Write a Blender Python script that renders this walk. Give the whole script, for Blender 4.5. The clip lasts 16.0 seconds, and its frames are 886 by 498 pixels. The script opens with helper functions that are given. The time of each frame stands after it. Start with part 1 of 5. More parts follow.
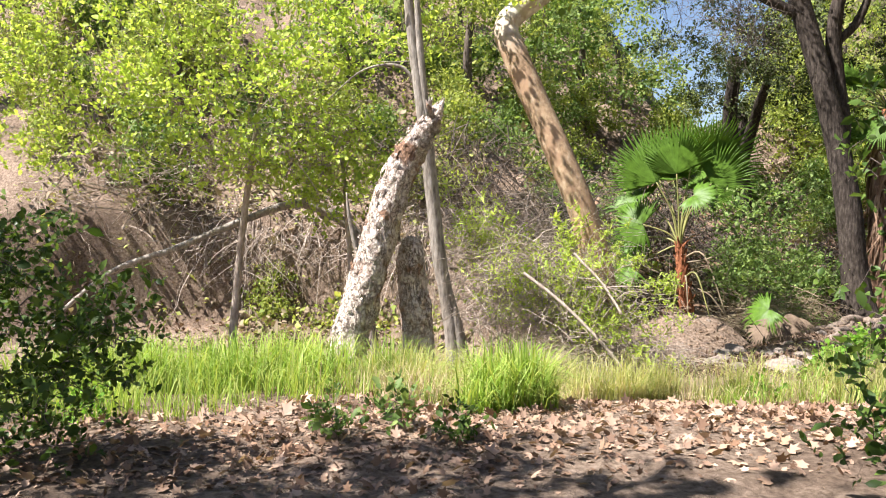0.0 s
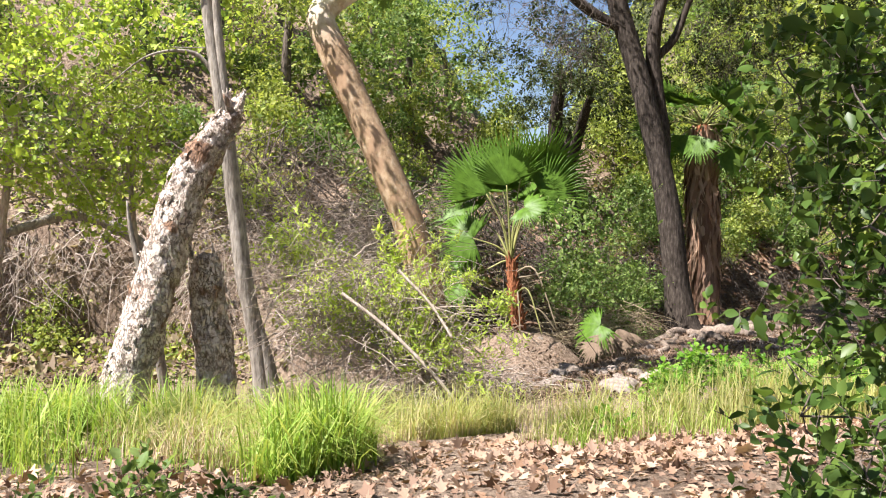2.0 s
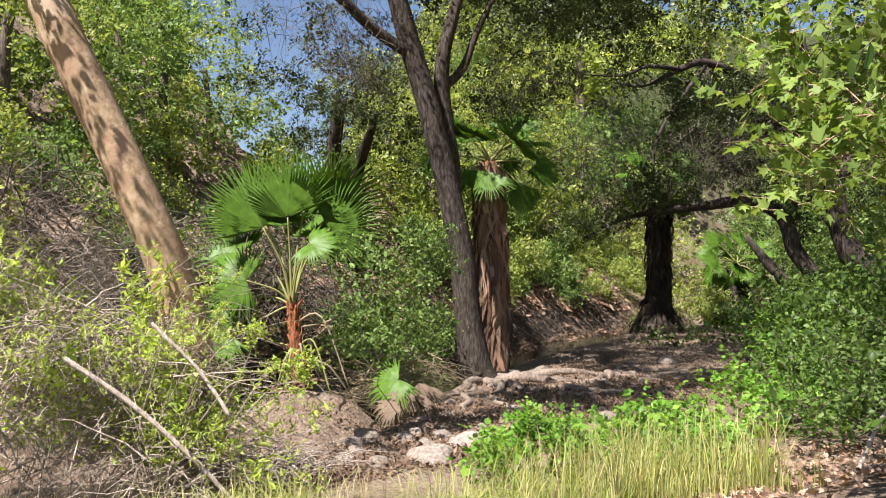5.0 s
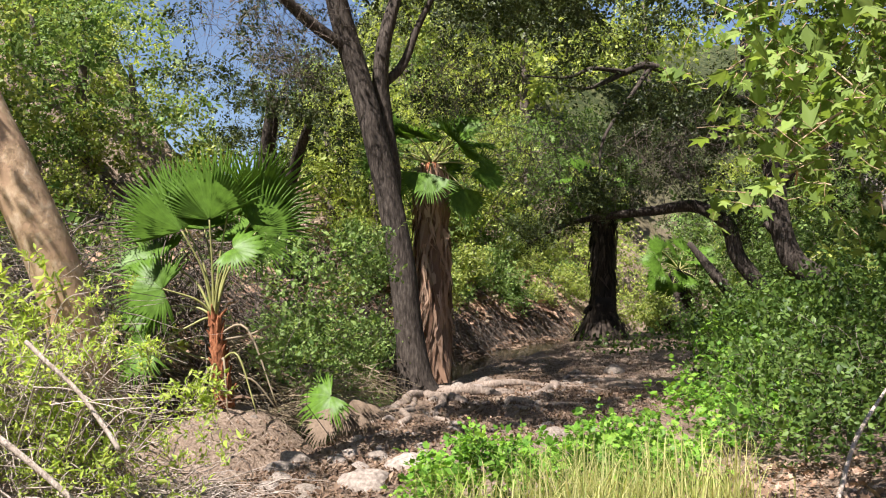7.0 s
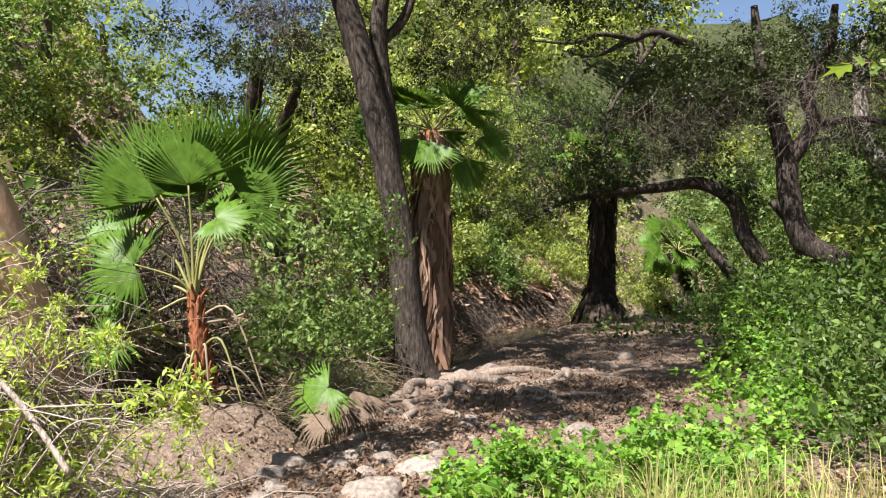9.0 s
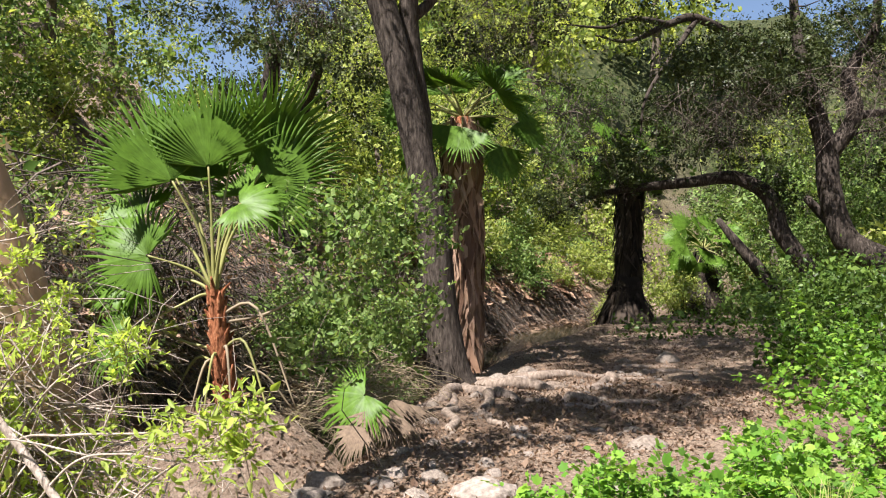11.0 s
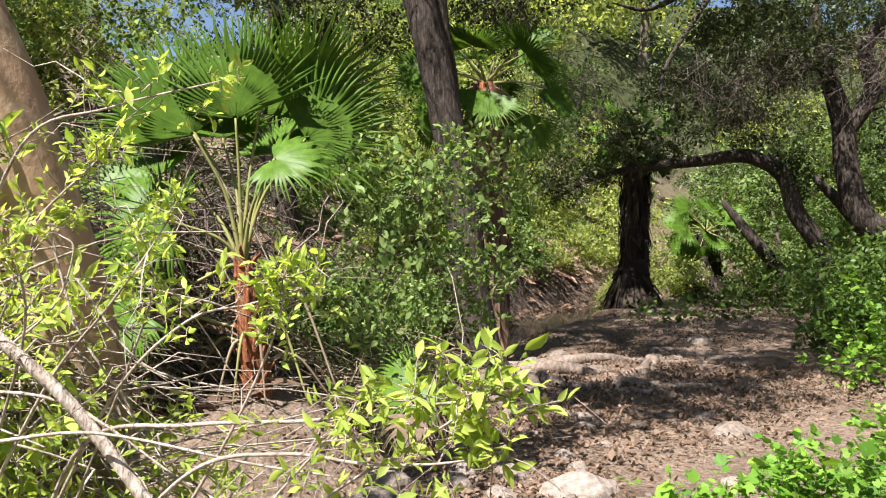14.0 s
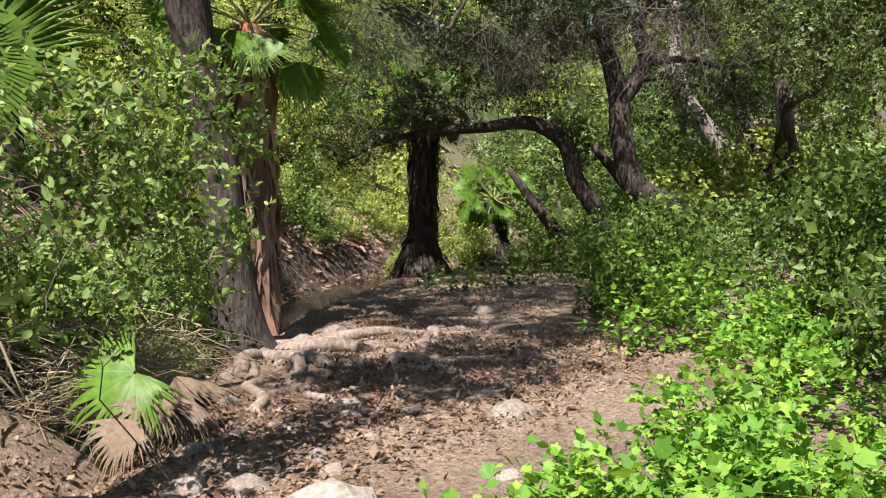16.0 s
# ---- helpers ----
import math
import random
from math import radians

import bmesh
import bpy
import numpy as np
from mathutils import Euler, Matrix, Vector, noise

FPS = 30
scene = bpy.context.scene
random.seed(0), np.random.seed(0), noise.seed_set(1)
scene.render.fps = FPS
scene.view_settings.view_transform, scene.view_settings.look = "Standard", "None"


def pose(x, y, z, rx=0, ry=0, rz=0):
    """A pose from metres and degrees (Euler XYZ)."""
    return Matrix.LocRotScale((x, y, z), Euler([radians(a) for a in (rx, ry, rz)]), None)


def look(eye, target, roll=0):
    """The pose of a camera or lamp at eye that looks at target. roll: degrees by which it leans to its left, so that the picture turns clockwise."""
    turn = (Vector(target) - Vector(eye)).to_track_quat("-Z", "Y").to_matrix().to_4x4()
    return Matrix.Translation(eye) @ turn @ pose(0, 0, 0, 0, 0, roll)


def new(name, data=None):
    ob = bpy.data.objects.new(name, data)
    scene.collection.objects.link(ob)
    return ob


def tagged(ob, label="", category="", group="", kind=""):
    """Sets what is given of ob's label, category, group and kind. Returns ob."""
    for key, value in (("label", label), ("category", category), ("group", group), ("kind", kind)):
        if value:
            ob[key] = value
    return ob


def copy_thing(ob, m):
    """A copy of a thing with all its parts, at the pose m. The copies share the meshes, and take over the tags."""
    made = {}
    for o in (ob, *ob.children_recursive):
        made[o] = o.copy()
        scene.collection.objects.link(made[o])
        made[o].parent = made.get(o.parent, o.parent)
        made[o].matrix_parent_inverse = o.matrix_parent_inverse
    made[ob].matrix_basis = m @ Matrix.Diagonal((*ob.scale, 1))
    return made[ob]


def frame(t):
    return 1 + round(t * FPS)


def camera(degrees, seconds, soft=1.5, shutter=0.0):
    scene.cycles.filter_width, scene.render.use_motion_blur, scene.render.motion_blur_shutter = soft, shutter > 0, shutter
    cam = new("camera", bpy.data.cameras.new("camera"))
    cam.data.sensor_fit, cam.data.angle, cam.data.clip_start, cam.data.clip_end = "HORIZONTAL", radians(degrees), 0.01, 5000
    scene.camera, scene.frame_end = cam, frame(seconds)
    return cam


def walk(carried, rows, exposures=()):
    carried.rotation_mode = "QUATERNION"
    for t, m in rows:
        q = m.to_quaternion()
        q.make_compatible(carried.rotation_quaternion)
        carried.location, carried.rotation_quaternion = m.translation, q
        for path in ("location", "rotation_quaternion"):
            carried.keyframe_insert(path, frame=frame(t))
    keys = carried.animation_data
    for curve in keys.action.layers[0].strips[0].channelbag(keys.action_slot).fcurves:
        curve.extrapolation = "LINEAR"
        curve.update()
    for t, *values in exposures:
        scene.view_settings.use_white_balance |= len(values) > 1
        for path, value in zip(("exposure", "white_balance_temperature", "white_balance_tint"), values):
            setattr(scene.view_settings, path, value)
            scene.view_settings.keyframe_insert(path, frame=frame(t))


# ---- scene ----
cam = camera(58.9, 16.0, soft=1.1)
METRES, EYE, TILT, LEAN, TURN = 9.5, 1.45, -3.3, 0.0, 0.0
ROWS = [
    (0.0, 0.0, 0.0, 0.0, 0.0, 0.0, -0.0),
    (0.5, 0.0088, 0.0311, 0.0021, -3.57, 0.54, 0.23),
    (1.0, 0.009, 0.0691, 0.0023, -8.59, 0.82, 0.46),
    (1.5, 0.0225, 0.104, -0.0026, -11.7, 1.0, 0.71),
    (2.0, 0.0311, 0.1336, -0.0001, -12.19, 1.15, 0.73),
    (2.5, 0.029, 0.1718, -0.001, -12.66, 1.2, 0.7),
    (3.0, 0.0338, 0.2031, -0.0033, -14.18, 1.34, 0.87),
    (3.5, 0.0487, 0.2462, -0.0048, -15.96, 1.61, 0.96),
    (4.0, 0.0572, 0.2819, -0.0084, -18.73, 1.87, 1.1),
    (4.5, 0.0577, 0.3181, 0.0013, -25.95, 3.33, 1.5),
    (7.0, 0.1132, 0.4159, 0.007, -33.54, 4.36, 2.01),
    (7.5, 0.1274, 0.4411, 0.0038, -34.63, 3.68, 2.05),
    (8.0, 0.1433, 0.4751, 0.0074, -34.97, 3.19, 1.9),
    (8.5, 0.1491, 0.516, 0.0074, -35.06, 2.98, 1.78),
    (11.0, 0.1747, 0.6776, 0.0037, -34.76, 2.95, 1.54),
    (11.5, 0.173, 0.7072, -0.0013, -34.8, 3.0, 1.55),
    (12.0, 0.1663, 0.7401, -0.0085, -34.99, 3.1, 1.57),
    (12.5, 0.164, 0.7598, -0.0103, -35.24, 3.12, 1.6),
    (13.0, 0.1653, 0.786, -0.0121, -35.5, 3.2, 1.67),
    (13.5, 0.1634, 0.8059, -0.0149, -35.92, 2.87, 1.75),
    (14.0, 0.1651, 0.819, -0.0151, -36.73, 2.24, 1.84),
    (14.5, 0.184, 0.8375, -0.0191, -41.0, 1.53, 2.16),
    (15.0, 0.2046, 0.8613, -0.02, -46.59, 0.97, 2.26),
    (15.5, 0.2331, 0.8812, -0.0222, -49.63, 0.38, 2.41),
    (16.0, 0.2815, 0.8854, -0.0222, -51.36, -0.44, 2.62),
]
walk(cam, [(t, pose(0, 0, EYE, TILT, LEAN, TURN) @ pose(METRES * x, METRES * y, METRES * z, 90 + pitch, roll, yaw)) for t, x, y, z, yaw, pitch, roll in ROWS],
     exposures=[(0.0, 1.72, 6200, 16), (2.0, 1.67, 6200, 16), (4.5, 1.5, 6200, 16), (7.0, 1.53, 6200, 16), (13.0, 1.55, 6200, 16), (16.0, 1.53, 6200, 16)])

# ---- daylight ----
SUN_AZ, SUN_EL = radians(-106), radians(58)   # clockwise from ahead, above the horizon
sun_way = Vector((math.sin(SUN_AZ) * math.cos(SUN_EL), math.cos(SUN_AZ) * math.cos(SUN_EL), math.sin(SUN_EL)))
world = bpy.data.worlds.new("sky")
scene.world = world
world.use_nodes = True
sky = world.node_tree.nodes.new("ShaderNodeTexSky")
sky.sky_type = "NISHITA"
sky.sun_disc = False
sky.sun_elevation = SUN_EL
sky.sun_rotation = SUN_AZ
background = world.node_tree.nodes["Background"]
background.inputs["Strength"].default_value = 0.05
world.node_tree.links.new(sky.outputs[0], background.inputs["Color"])
sun = new("sun", bpy.data.lights.new("sun", "SUN"))
sun.data.energy, sun.data.angle, sun.data.color = 5.0, radians(0.55), (1.0, 0.95, 0.86)
sun.matrix_world = look(sun_way * 60, (0, 0, 0))

# ---- materials ----
def shader(name):
    m = bpy.data.materials.new(name)
    m.use_nodes = True
    t = m.node_tree
    return m, t, t.nodes["Principled BSDF"], t.nodes["Material Output"]


def ramp_of(tree, source, stops):
    r = tree.nodes.new("ShaderNodeValToRGB")
    while len(r.color_ramp.elements) < len(stops):
        r.color_ramp.elements.new(0.5)
    for e, (p, c) in zip(r.color_ramp.elements, stops):
        e.position, e.color = p, (*c, 1)
    tree.links.new(source, r.inputs[0])
    return r.outputs[0]


def noise_of(tree, scale, detail=5, stretch=(1, 1, 1), rough=0.6):
    c = tree.nodes.new("ShaderNodeTexCoord")
    mp = tree.nodes.new("ShaderNodeMapping")
    mp.inputs["Scale"].default_value = stretch
    tree.links.new(c.outputs["Object"], mp.inputs[0])
    n = tree.nodes.new("ShaderNodeTexNoise")
    n.inputs["Scale"].default_value, n.inputs["Detail"].default_value, n.inputs["Roughness"].default_value = scale, detail, rough
    tree.links.new(mp.outputs[0], n.inputs["Vector"])
    return n.outputs["Fac"]


def mixed(tree, fac, a, b, mode="MIX"):
    n = tree.nodes.new("ShaderNodeMix")
    n.data_type, n.blend_type = "RGBA", mode
    for socket, v in ((n.inputs["Factor"], fac), (n.inputs["A"], a), (n.inputs["B"], b)):
        if isinstance(v, (int, float)):
            socket.default_value = v
        elif isinstance(v, tuple):
            socket.default_value = (*v, 1)
        else:
            tree.links.new(v, socket)
    return n.outputs["Result"]


def bump_of(tree, bsdf, height, strength, distance=0.02):
    b = tree.nodes.new("ShaderNodeBump")
    b.inputs["Strength"].default_value, b.inputs["Distance"].default_value = strength, distance
    tree.links.new(height, b.inputs["Height"])
    tree.links.new(b.outputs[0], bsdf.inputs["Normal"])


def leaf_material(name, colours, through_light=0.35, rough=0.45, gloss=0.2, patches=1.3):
    """A leaf: colour varied from leaf to leaf and from bough to bough, light passing through it."""
    m, t, bsdf, out = shader(name)
    g = t.nodes.new("ShaderNodeNewGeometry")
    k = len(colours) - 1
    c = ramp_of(t, g.outputs["Random Per Island"], [(i / max(k, 1), c) for i, c in enumerate(colours)])
    patch = ramp_of(t, noise_of(t, patches, 2), [(0.3, (0.72, 0.72, 0.72)), (0.7, (1.2, 1.2, 1.15))])
    c = mixed(t, 1.0, c, patch, "MULTIPLY")
    t.links.new(c, bsdf.inputs["Base Color"])
    bsdf.inputs["Roughness"].default_value = rough
    bsdf.inputs["Specular IOR Level"].default_value = gloss
    tr = t.nodes.new("ShaderNodeBsdfTranslucent")
    warm = mixed(t, 1.0, c, (1.22, 1.2, 0.65), "MULTIPLY")
    t.links.new(warm, tr.inputs[0])
    mx = t.nodes.new("ShaderNodeMixShader")
    mx.inputs[0].default_value = through_light
    t.links.new(bsdf.outputs[0], mx.inputs[1])
    t.links.new(tr.outputs[0], mx.inputs[2])
    t.links.new(mx.outputs[0], out.inputs["Surface"])
    return m


def bark_material(name, dark, mid, light, scale=9, stretch=(1, 1, 0.25), strength=0.8, patches=None, pale=None, edge=0.3):
    m, t, bsdf, out = shader(name)
    fine = noise_of(t, scale * 3, 6, stretch)
    broad = noise_of(t, scale * 0.35, 4, stretch)
    c = ramp_of(t, fine, [(edge, dark), (0.5, mid), (0.72, light)])
    c = mixed(t, 1.0, c, ramp_of(t, broad, [(0.3, (0.7, 0.68, 0.66)), (0.7, (1.15, 1.15, 1.15))]), "MULTIPLY")
    if patches:
        c = mixed(t, ramp_of(t, noise_of(t, 3.2, 3), [(0.52, (0, 0, 0)), (0.56, (1, 1, 1))]), c, patches)
    if pale:
        co = t.nodes.new("ShaderNodeTexCoord")
        xyz = t.nodes.new("ShaderNodeSeparateXYZ")
        t.links.new(co.outputs["Object"], xyz.inputs[0])
        rise = t.nodes.new("ShaderNodeMapRange")
        rise.inputs["From Min"].default_value, rise.inputs["From Max"].default_value = 4.5, 5.5
        t.links.new(xyz.outputs["Z"], rise.inputs["Value"])
        c = mixed(t, rise.outputs[0], c, ramp_of(t, noise_of(t, 5, 4), [(0.4, (0.42, 0.36, 0.28)), (0.52, pale)]))
    t.links.new(c, bsdf.inputs["Base Color"])
    bsdf.inputs["Roughness"].default_value = 0.9
    bsdf.inputs["Specular IOR Level"].default_value = 0.2
    bump_of(t, bsdf, fine, strength, 0.03)
    return m


M_EARTH, t, bsdf, out = shader("dry_earth")
fine = noise_of(t, 22, 8)
broad = noise_of(t, 0.55, 5)
c = ramp_of(t, fine, [(0.3, (0.13, 0.09, 0.062)), (0.5, (0.29, 0.215, 0.155)), (0.72, (0.46, 0.36, 0.275))])
c = mixed(t, ramp_of(t, broad, [(0.42, (0, 0, 0)), (0.62, (1, 1, 1))]), c, ramp_of(t, fine, [(0.3, (0.085, 0.058, 0.04)), (0.7, (0.24, 0.17, 0.12))]))
coord = t.nodes.new("ShaderNodeTexCoord")
away = t.nodes.new("ShaderNodeVectorMath")
away.operation = "DISTANCE"
away.inputs[1].default_value = (6, 14, 0)
t.links.new(coord.outputs["Object"], away.inputs[0])
span = t.nodes.new("ShaderNodeMapRange")
span.inputs["From Min"].default_value, span.inputs["From Max"].default_value = 27, 42
t.links.new(away.outputs["Value"], span.inputs["Value"])
scrub = ramp_of(t, noise_of(t, 2.2, 8), [(0.35, (0.018, 0.026, 0.009)), (0.5, (0.045, 0.055, 0.02)), (0.68, (0.09, 0.09, 0.04))])
c = mixed(t, span.outputs[0], c, scrub)
t.links.new(c, bsdf.inputs["Base Color"])
bsdf.inputs["Roughness"].default_value = 0.95
bsdf.inputs["Specular IOR Level"].default_value = 0.15
bump_of(t, bsdf, noise_of(t, 9, 12, rough=0.75), 1.0, 0.1)

M_ROCK, t, bsdf, out = shader("creek_rock")
c = ramp_of(t, noise_of(t, 7, 8), [(0.3, (0.12, 0.10, 0.082)), (0.55, (0.26, 0.22, 0.185)), (0.75, (0.38, 0.335, 0.29))])
o = t.nodes.new("ShaderNodeObjectInfo")
c = mixed(t, 1.0, c, ramp_of(t, o.outputs["Random"], [(0.0, (0.7, 0.66, 0.6)), (1.0, (1.15, 1.12, 1.1))]), "MULTIPLY")
t.links.new(c, bsdf.inputs["Base Color"])
bsdf.inputs["Roughness"].default_value = 0.85
bump_of(t, bsdf, noise_of(t, 30, 8), 0.6, 0.02)

M_WATER, t, bsdf, out = shader("creek_water")
bsdf.inputs["Base Color"].default_value = (0.03, 0.028, 0.015, 1)
bsdf.inputs["Roughness"].default_value = 0.06
bump_of(t, bsdf, noise_of(t, 6, 3), 0.15, 0.02)

# oak bark colour is lowered to hold some of the crown's shade
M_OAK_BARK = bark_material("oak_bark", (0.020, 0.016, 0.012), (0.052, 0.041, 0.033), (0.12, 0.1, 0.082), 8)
M_SYC_BARK = bark_material("sycamore_bark", (0.22, 0.15, 0.09), (0.40, 0.28, 0.17), (0.55, 0.43, 0.30), 5, (1, 1, 0.7), 0.3, (0.37, 0.245, 0.15), (0.72, 0.68, 0.60))
M_DEAD_BARK, t, bsdf, out = shader("dead_flaking_bark")
coord, place = t.nodes.new("ShaderNodeTexCoord"), t.nodes.new("ShaderNodeMapping")
place.inputs["Scale"].default_value = (1, 1, 0.5)
t.links.new(coord.outputs["Object"], place.inputs[0])
crack = t.nodes.new("ShaderNodeTexVoronoi")
crack.feature = "DISTANCE_TO_EDGE"
crack.inputs["Scale"].default_value = 11
warp = t.nodes.new("ShaderNodeVectorMath")
warp.operation = "MULTIPLY_ADD"
wave = t.nodes.new("ShaderNodeTexNoise")
wave.inputs["Scale"].default_value, wave.inputs["Detail"].default_value = 9, 6
t.links.new(place.outputs[0], wave.inputs["Vector"])
t.links.new(wave.outputs["Color"], warp.inputs[0])
warp.inputs[1].default_value = (0.5, 0.5, 0.5)
t.links.new(place.outputs[0], warp.inputs[2])
t.links.new(warp.outputs[0], crack.inputs["Vector"])
plates = ramp_of(t, noise_of(t, 16, 6), [(0.32, (0.26, 0.19, 0.145)), (0.46, (0.53, 0.44, 0.365)), (0.66, (0.7, 0.62, 0.54))])
bare = ramp_of(t, noise_of(t, 2.6, 4), [(0.55, (0, 0, 0)), (0.62, (1, 1, 1))])
plates = mixed(t, bare, plates, ramp_of(t, noise_of(t, 9, 5, (1, 1, 0.15)), [(0.3, (0.16, 0.085, 0.05)), (0.7, (0.36, 0.22, 0.14))]))
fissure = ramp_of(t, crack.outputs["Distance"], [(0.0, (0, 0, 0)), (0.11, (1, 1, 1))])
worn = mixed(t, ramp_of(t, noise_of(t, 3.5, 3), [(0.42, (0.25, 0.25, 0.25)), (0.6, (1, 1, 1))]), (1.0, 1.0, 1.0), fissure)
t.links.new(mixed(t, worn, (0.2, 0.14, 0.105), plates), bsdf.inputs["Base Color"])
bsdf.inputs["Roughness"].default_value = 0.92
bsdf.inputs["Specular IOR Level"].default_value = 0.2
bump_of(t, bsdf, mixed(t, 0.5, fissure, noise_of(t, 22, 6)), 1.0, 0.05)
M_GREY_BARK = bark_material("grey_stem_bark", (0.14, 0.12, 0.10), (0.28, 0.25, 0.21), (0.42, 0.38, 0.33), 9)
M_TWIG = bark_material("dry_twigs", (0.24, 0.19, 0.15), (0.42, 0.35, 0.29), (0.58, 0.50, 0.43), 12)
# twig bark in a darker copy, with shade put into its colour
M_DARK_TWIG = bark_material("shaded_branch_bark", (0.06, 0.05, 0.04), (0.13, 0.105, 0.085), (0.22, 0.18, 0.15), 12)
M_PALM_FIBRE = bark_material("palm_boot_fibre", (0.10, 0.035, 0.015), (0.27, 0.10, 0.045), (0.42, 0.2, 0.1), 12, (1, 1, 0.3))
M_SKIRT = leaf_material("dead_palm_thatch", [(0.10, 0.055, 0.035), (0.26, 0.155, 0.10), (0.40, 0.27, 0.19), (0.2, 0.12, 0.08)], 0.1, 0.8)
# dead thatch again, darkened in colour for palms standing in shade
M_SKIRT_SHADED = leaf_material("shaded_palm_thatch", [(0.015, 0.011, 0.008), (0.035, 0.026, 0.02), (0.08, 0.06, 0.045)], 0.05, 0.8)
M_PALM = leaf_material("fan_palm_leaf", [(0.06, 0.135, 0.014), (0.1, 0.195, 0.024), (0.15, 0.25, 0.038)], 0.4, 0.42, 0.16, 9)
M_PETIOLE = leaf_material("palm_stalk", [(0.20, 0.22, 0.07), (0.32, 0.30, 0.12)], 0.1, 0.4)
M_YELLOW_LEAF = leaf_material("spring_elder_leaf", [(0.31, 0.43, 0.07), (0.44, 0.55, 0.1), (0.54, 0.63, 0.16), (0.25, 0.37, 0.06)], 0.5)
M_VINE_LEAF = leaf_material("fresh_vine_leaf", [(0.09, 0.21, 0.025), (0.16, 0.33, 0.04), (0.27, 0.44, 0.06), (0.10, 0.22, 0.04)], 0.42, 0.45)
# leaf colour lowered too: shade from the canopy above is part of it
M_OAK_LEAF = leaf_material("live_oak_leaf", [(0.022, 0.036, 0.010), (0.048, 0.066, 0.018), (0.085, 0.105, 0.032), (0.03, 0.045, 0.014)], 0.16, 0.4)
M_GREEN_LEAF = leaf_material("shrub_leaf", [(0.07, 0.13, 0.035), (0.14, 0.22, 0.055), (0.26, 0.35, 0.11), (0.09, 0.15, 0.04)], 0.4, 0.5, 0.15)
M_BUSH_LEAF = leaf_material("shade_bush_leaf", [(0.035, 0.07, 0.014), (0.07, 0.125, 0.024), (0.13, 0.20, 0.04), (0.045, 0.085, 0.018)], 0.35, 0.4)
M_NETTLE_LEAF = leaf_material("trailside_leaf", [(0.045, 0.085, 0.02), (0.085, 0.15, 0.032), (0.16, 0.24, 0.055), (0.055, 0.1, 0.024)], 0.4, 0.45)
M_ROOT = bark_material("dusty_root", (0.1, 0.075, 0.058), (0.21, 0.165, 0.13), (0.34, 0.275, 0.22), 9)
M_SYC_LEAF = leaf_material("sycamore_leaf", [(0.11, 0.18, 0.035), (0.18, 0.26, 0.055), (0.25, 0.33, 0.08)], 0.42, 0.5)
M_FAR_LEAF = leaf_material("hillside_leaf", [(0.14, 0.20, 0.04), (0.28, 0.34, 0.075), (0.46, 0.50, 0.14), (0.18, 0.24, 0.06)], 0.44, 0.5)
M_GRASS = leaf_material("meadow_grass", [(0.15, 0.26, 0.03), (0.25, 0.37, 0.06), (0.40, 0.44, 0.12), (0.19, 0.31, 0.05)], 0.4, 0.5)
M_PALE_GRASS = leaf_material("ripening_grass", [(0.26, 0.31, 0.08), (0.36, 0.37, 0.13), (0.48, 0.42, 0.20), (0.22, 0.30, 0.07)], 0.4, 0.5)
M_STRAW = leaf_material("dry_straw", [(0.42, 0.34, 0.20), (0.55, 0.46, 0.30), (0.34, 0.25, 0.15)], 0.25, 0.7)
M_LITTER = leaf_material("fallen_leaves", [(0.20, 0.115, 0.07), (0.33, 0.215, 0.145), (0.46, 0.33, 0.245), (0.13, 0.075, 0.048), (0.38, 0.26, 0.19)], 0.12, 0.8)
M_DEAD_FROND = leaf_material("dead_frond", [(0.09, 0.065, 0.045), (0.17, 0.125, 0.09), (0.12, 0.088, 0.064)], 0.1, 0.8, 0.1, 14)
M_DUFF = leaf_material("oak_leaf_duff", [(0.07, 0.042, 0.026), (0.15, 0.095, 0.062), (0.26, 0.18, 0.125), (0.10, 0.06, 0.04)], 0.1, 0.8)
M_BRUSH = leaf_material("dry_brush", [(0.22, 0.17, 0.12), (0.34, 0.27, 0.19), (0.28, 0.24, 0.14)], 0.2, 0.8)

# ---- building helpers ----
rng = np.random.default_rng(7)


def mesh_of(name, verts, tris=None, quads=None, material=None, smooth=False):
    """A mesh from arrays of corners, triangles and quads."""
    me = bpy.data.meshes.new(name)
    verts = np.asarray(verts, np.float32)
    tris = np.zeros((0, 3), np.int32) if tris is None else np.asarray(tris, np.int32)
    quads = np.zeros((0, 4), np.int32) if quads is None else np.asarray(quads, np.int32)
    me.vertices.add(len(verts))
    me.vertices.foreach_set("co", verts.ravel())
    loops = np.concatenate([tris.ravel(), quads.ravel()])
    me.loops.add(len(loops))
    me.loops.foreach_set("vertex_index", loops)
    starts = np.concatenate([np.arange(len(tris)) * 3, len(tris) * 3 + np.arange(len(quads)) * 4])
    me.polygons.add(len(starts))
    me.polygons.foreach_set("loop_start", starts.astype(np.int32))
    if smooth:
        me.polygons.foreach_set("use_smooth", np.ones(len(starts), bool))
    me.update(calc_edges=True)
    if material:
        me.materials.append(material)
    return me


def thing(name, at, label, category, group="", kind=""):
    ob = new(name)
    ob.location = at
    return tagged(ob, label, category, group, kind)


def part(name, me, parent, label=""):
    ob = new(name, me)
    ob.parent = parent
    return tagged(ob, label)


def unit(v):
    return v / np.maximum(np.linalg.norm(v, axis=-1, keepdims=True), 1e-9)


def lattice(p, seed):
    h = np.sin(p[..., 0] * 127.1 + p[..., 1] * 311.7 + p[..., 2] * 74.7 + seed * 17.3) * 43758.5453
    return h - np.floor(h)


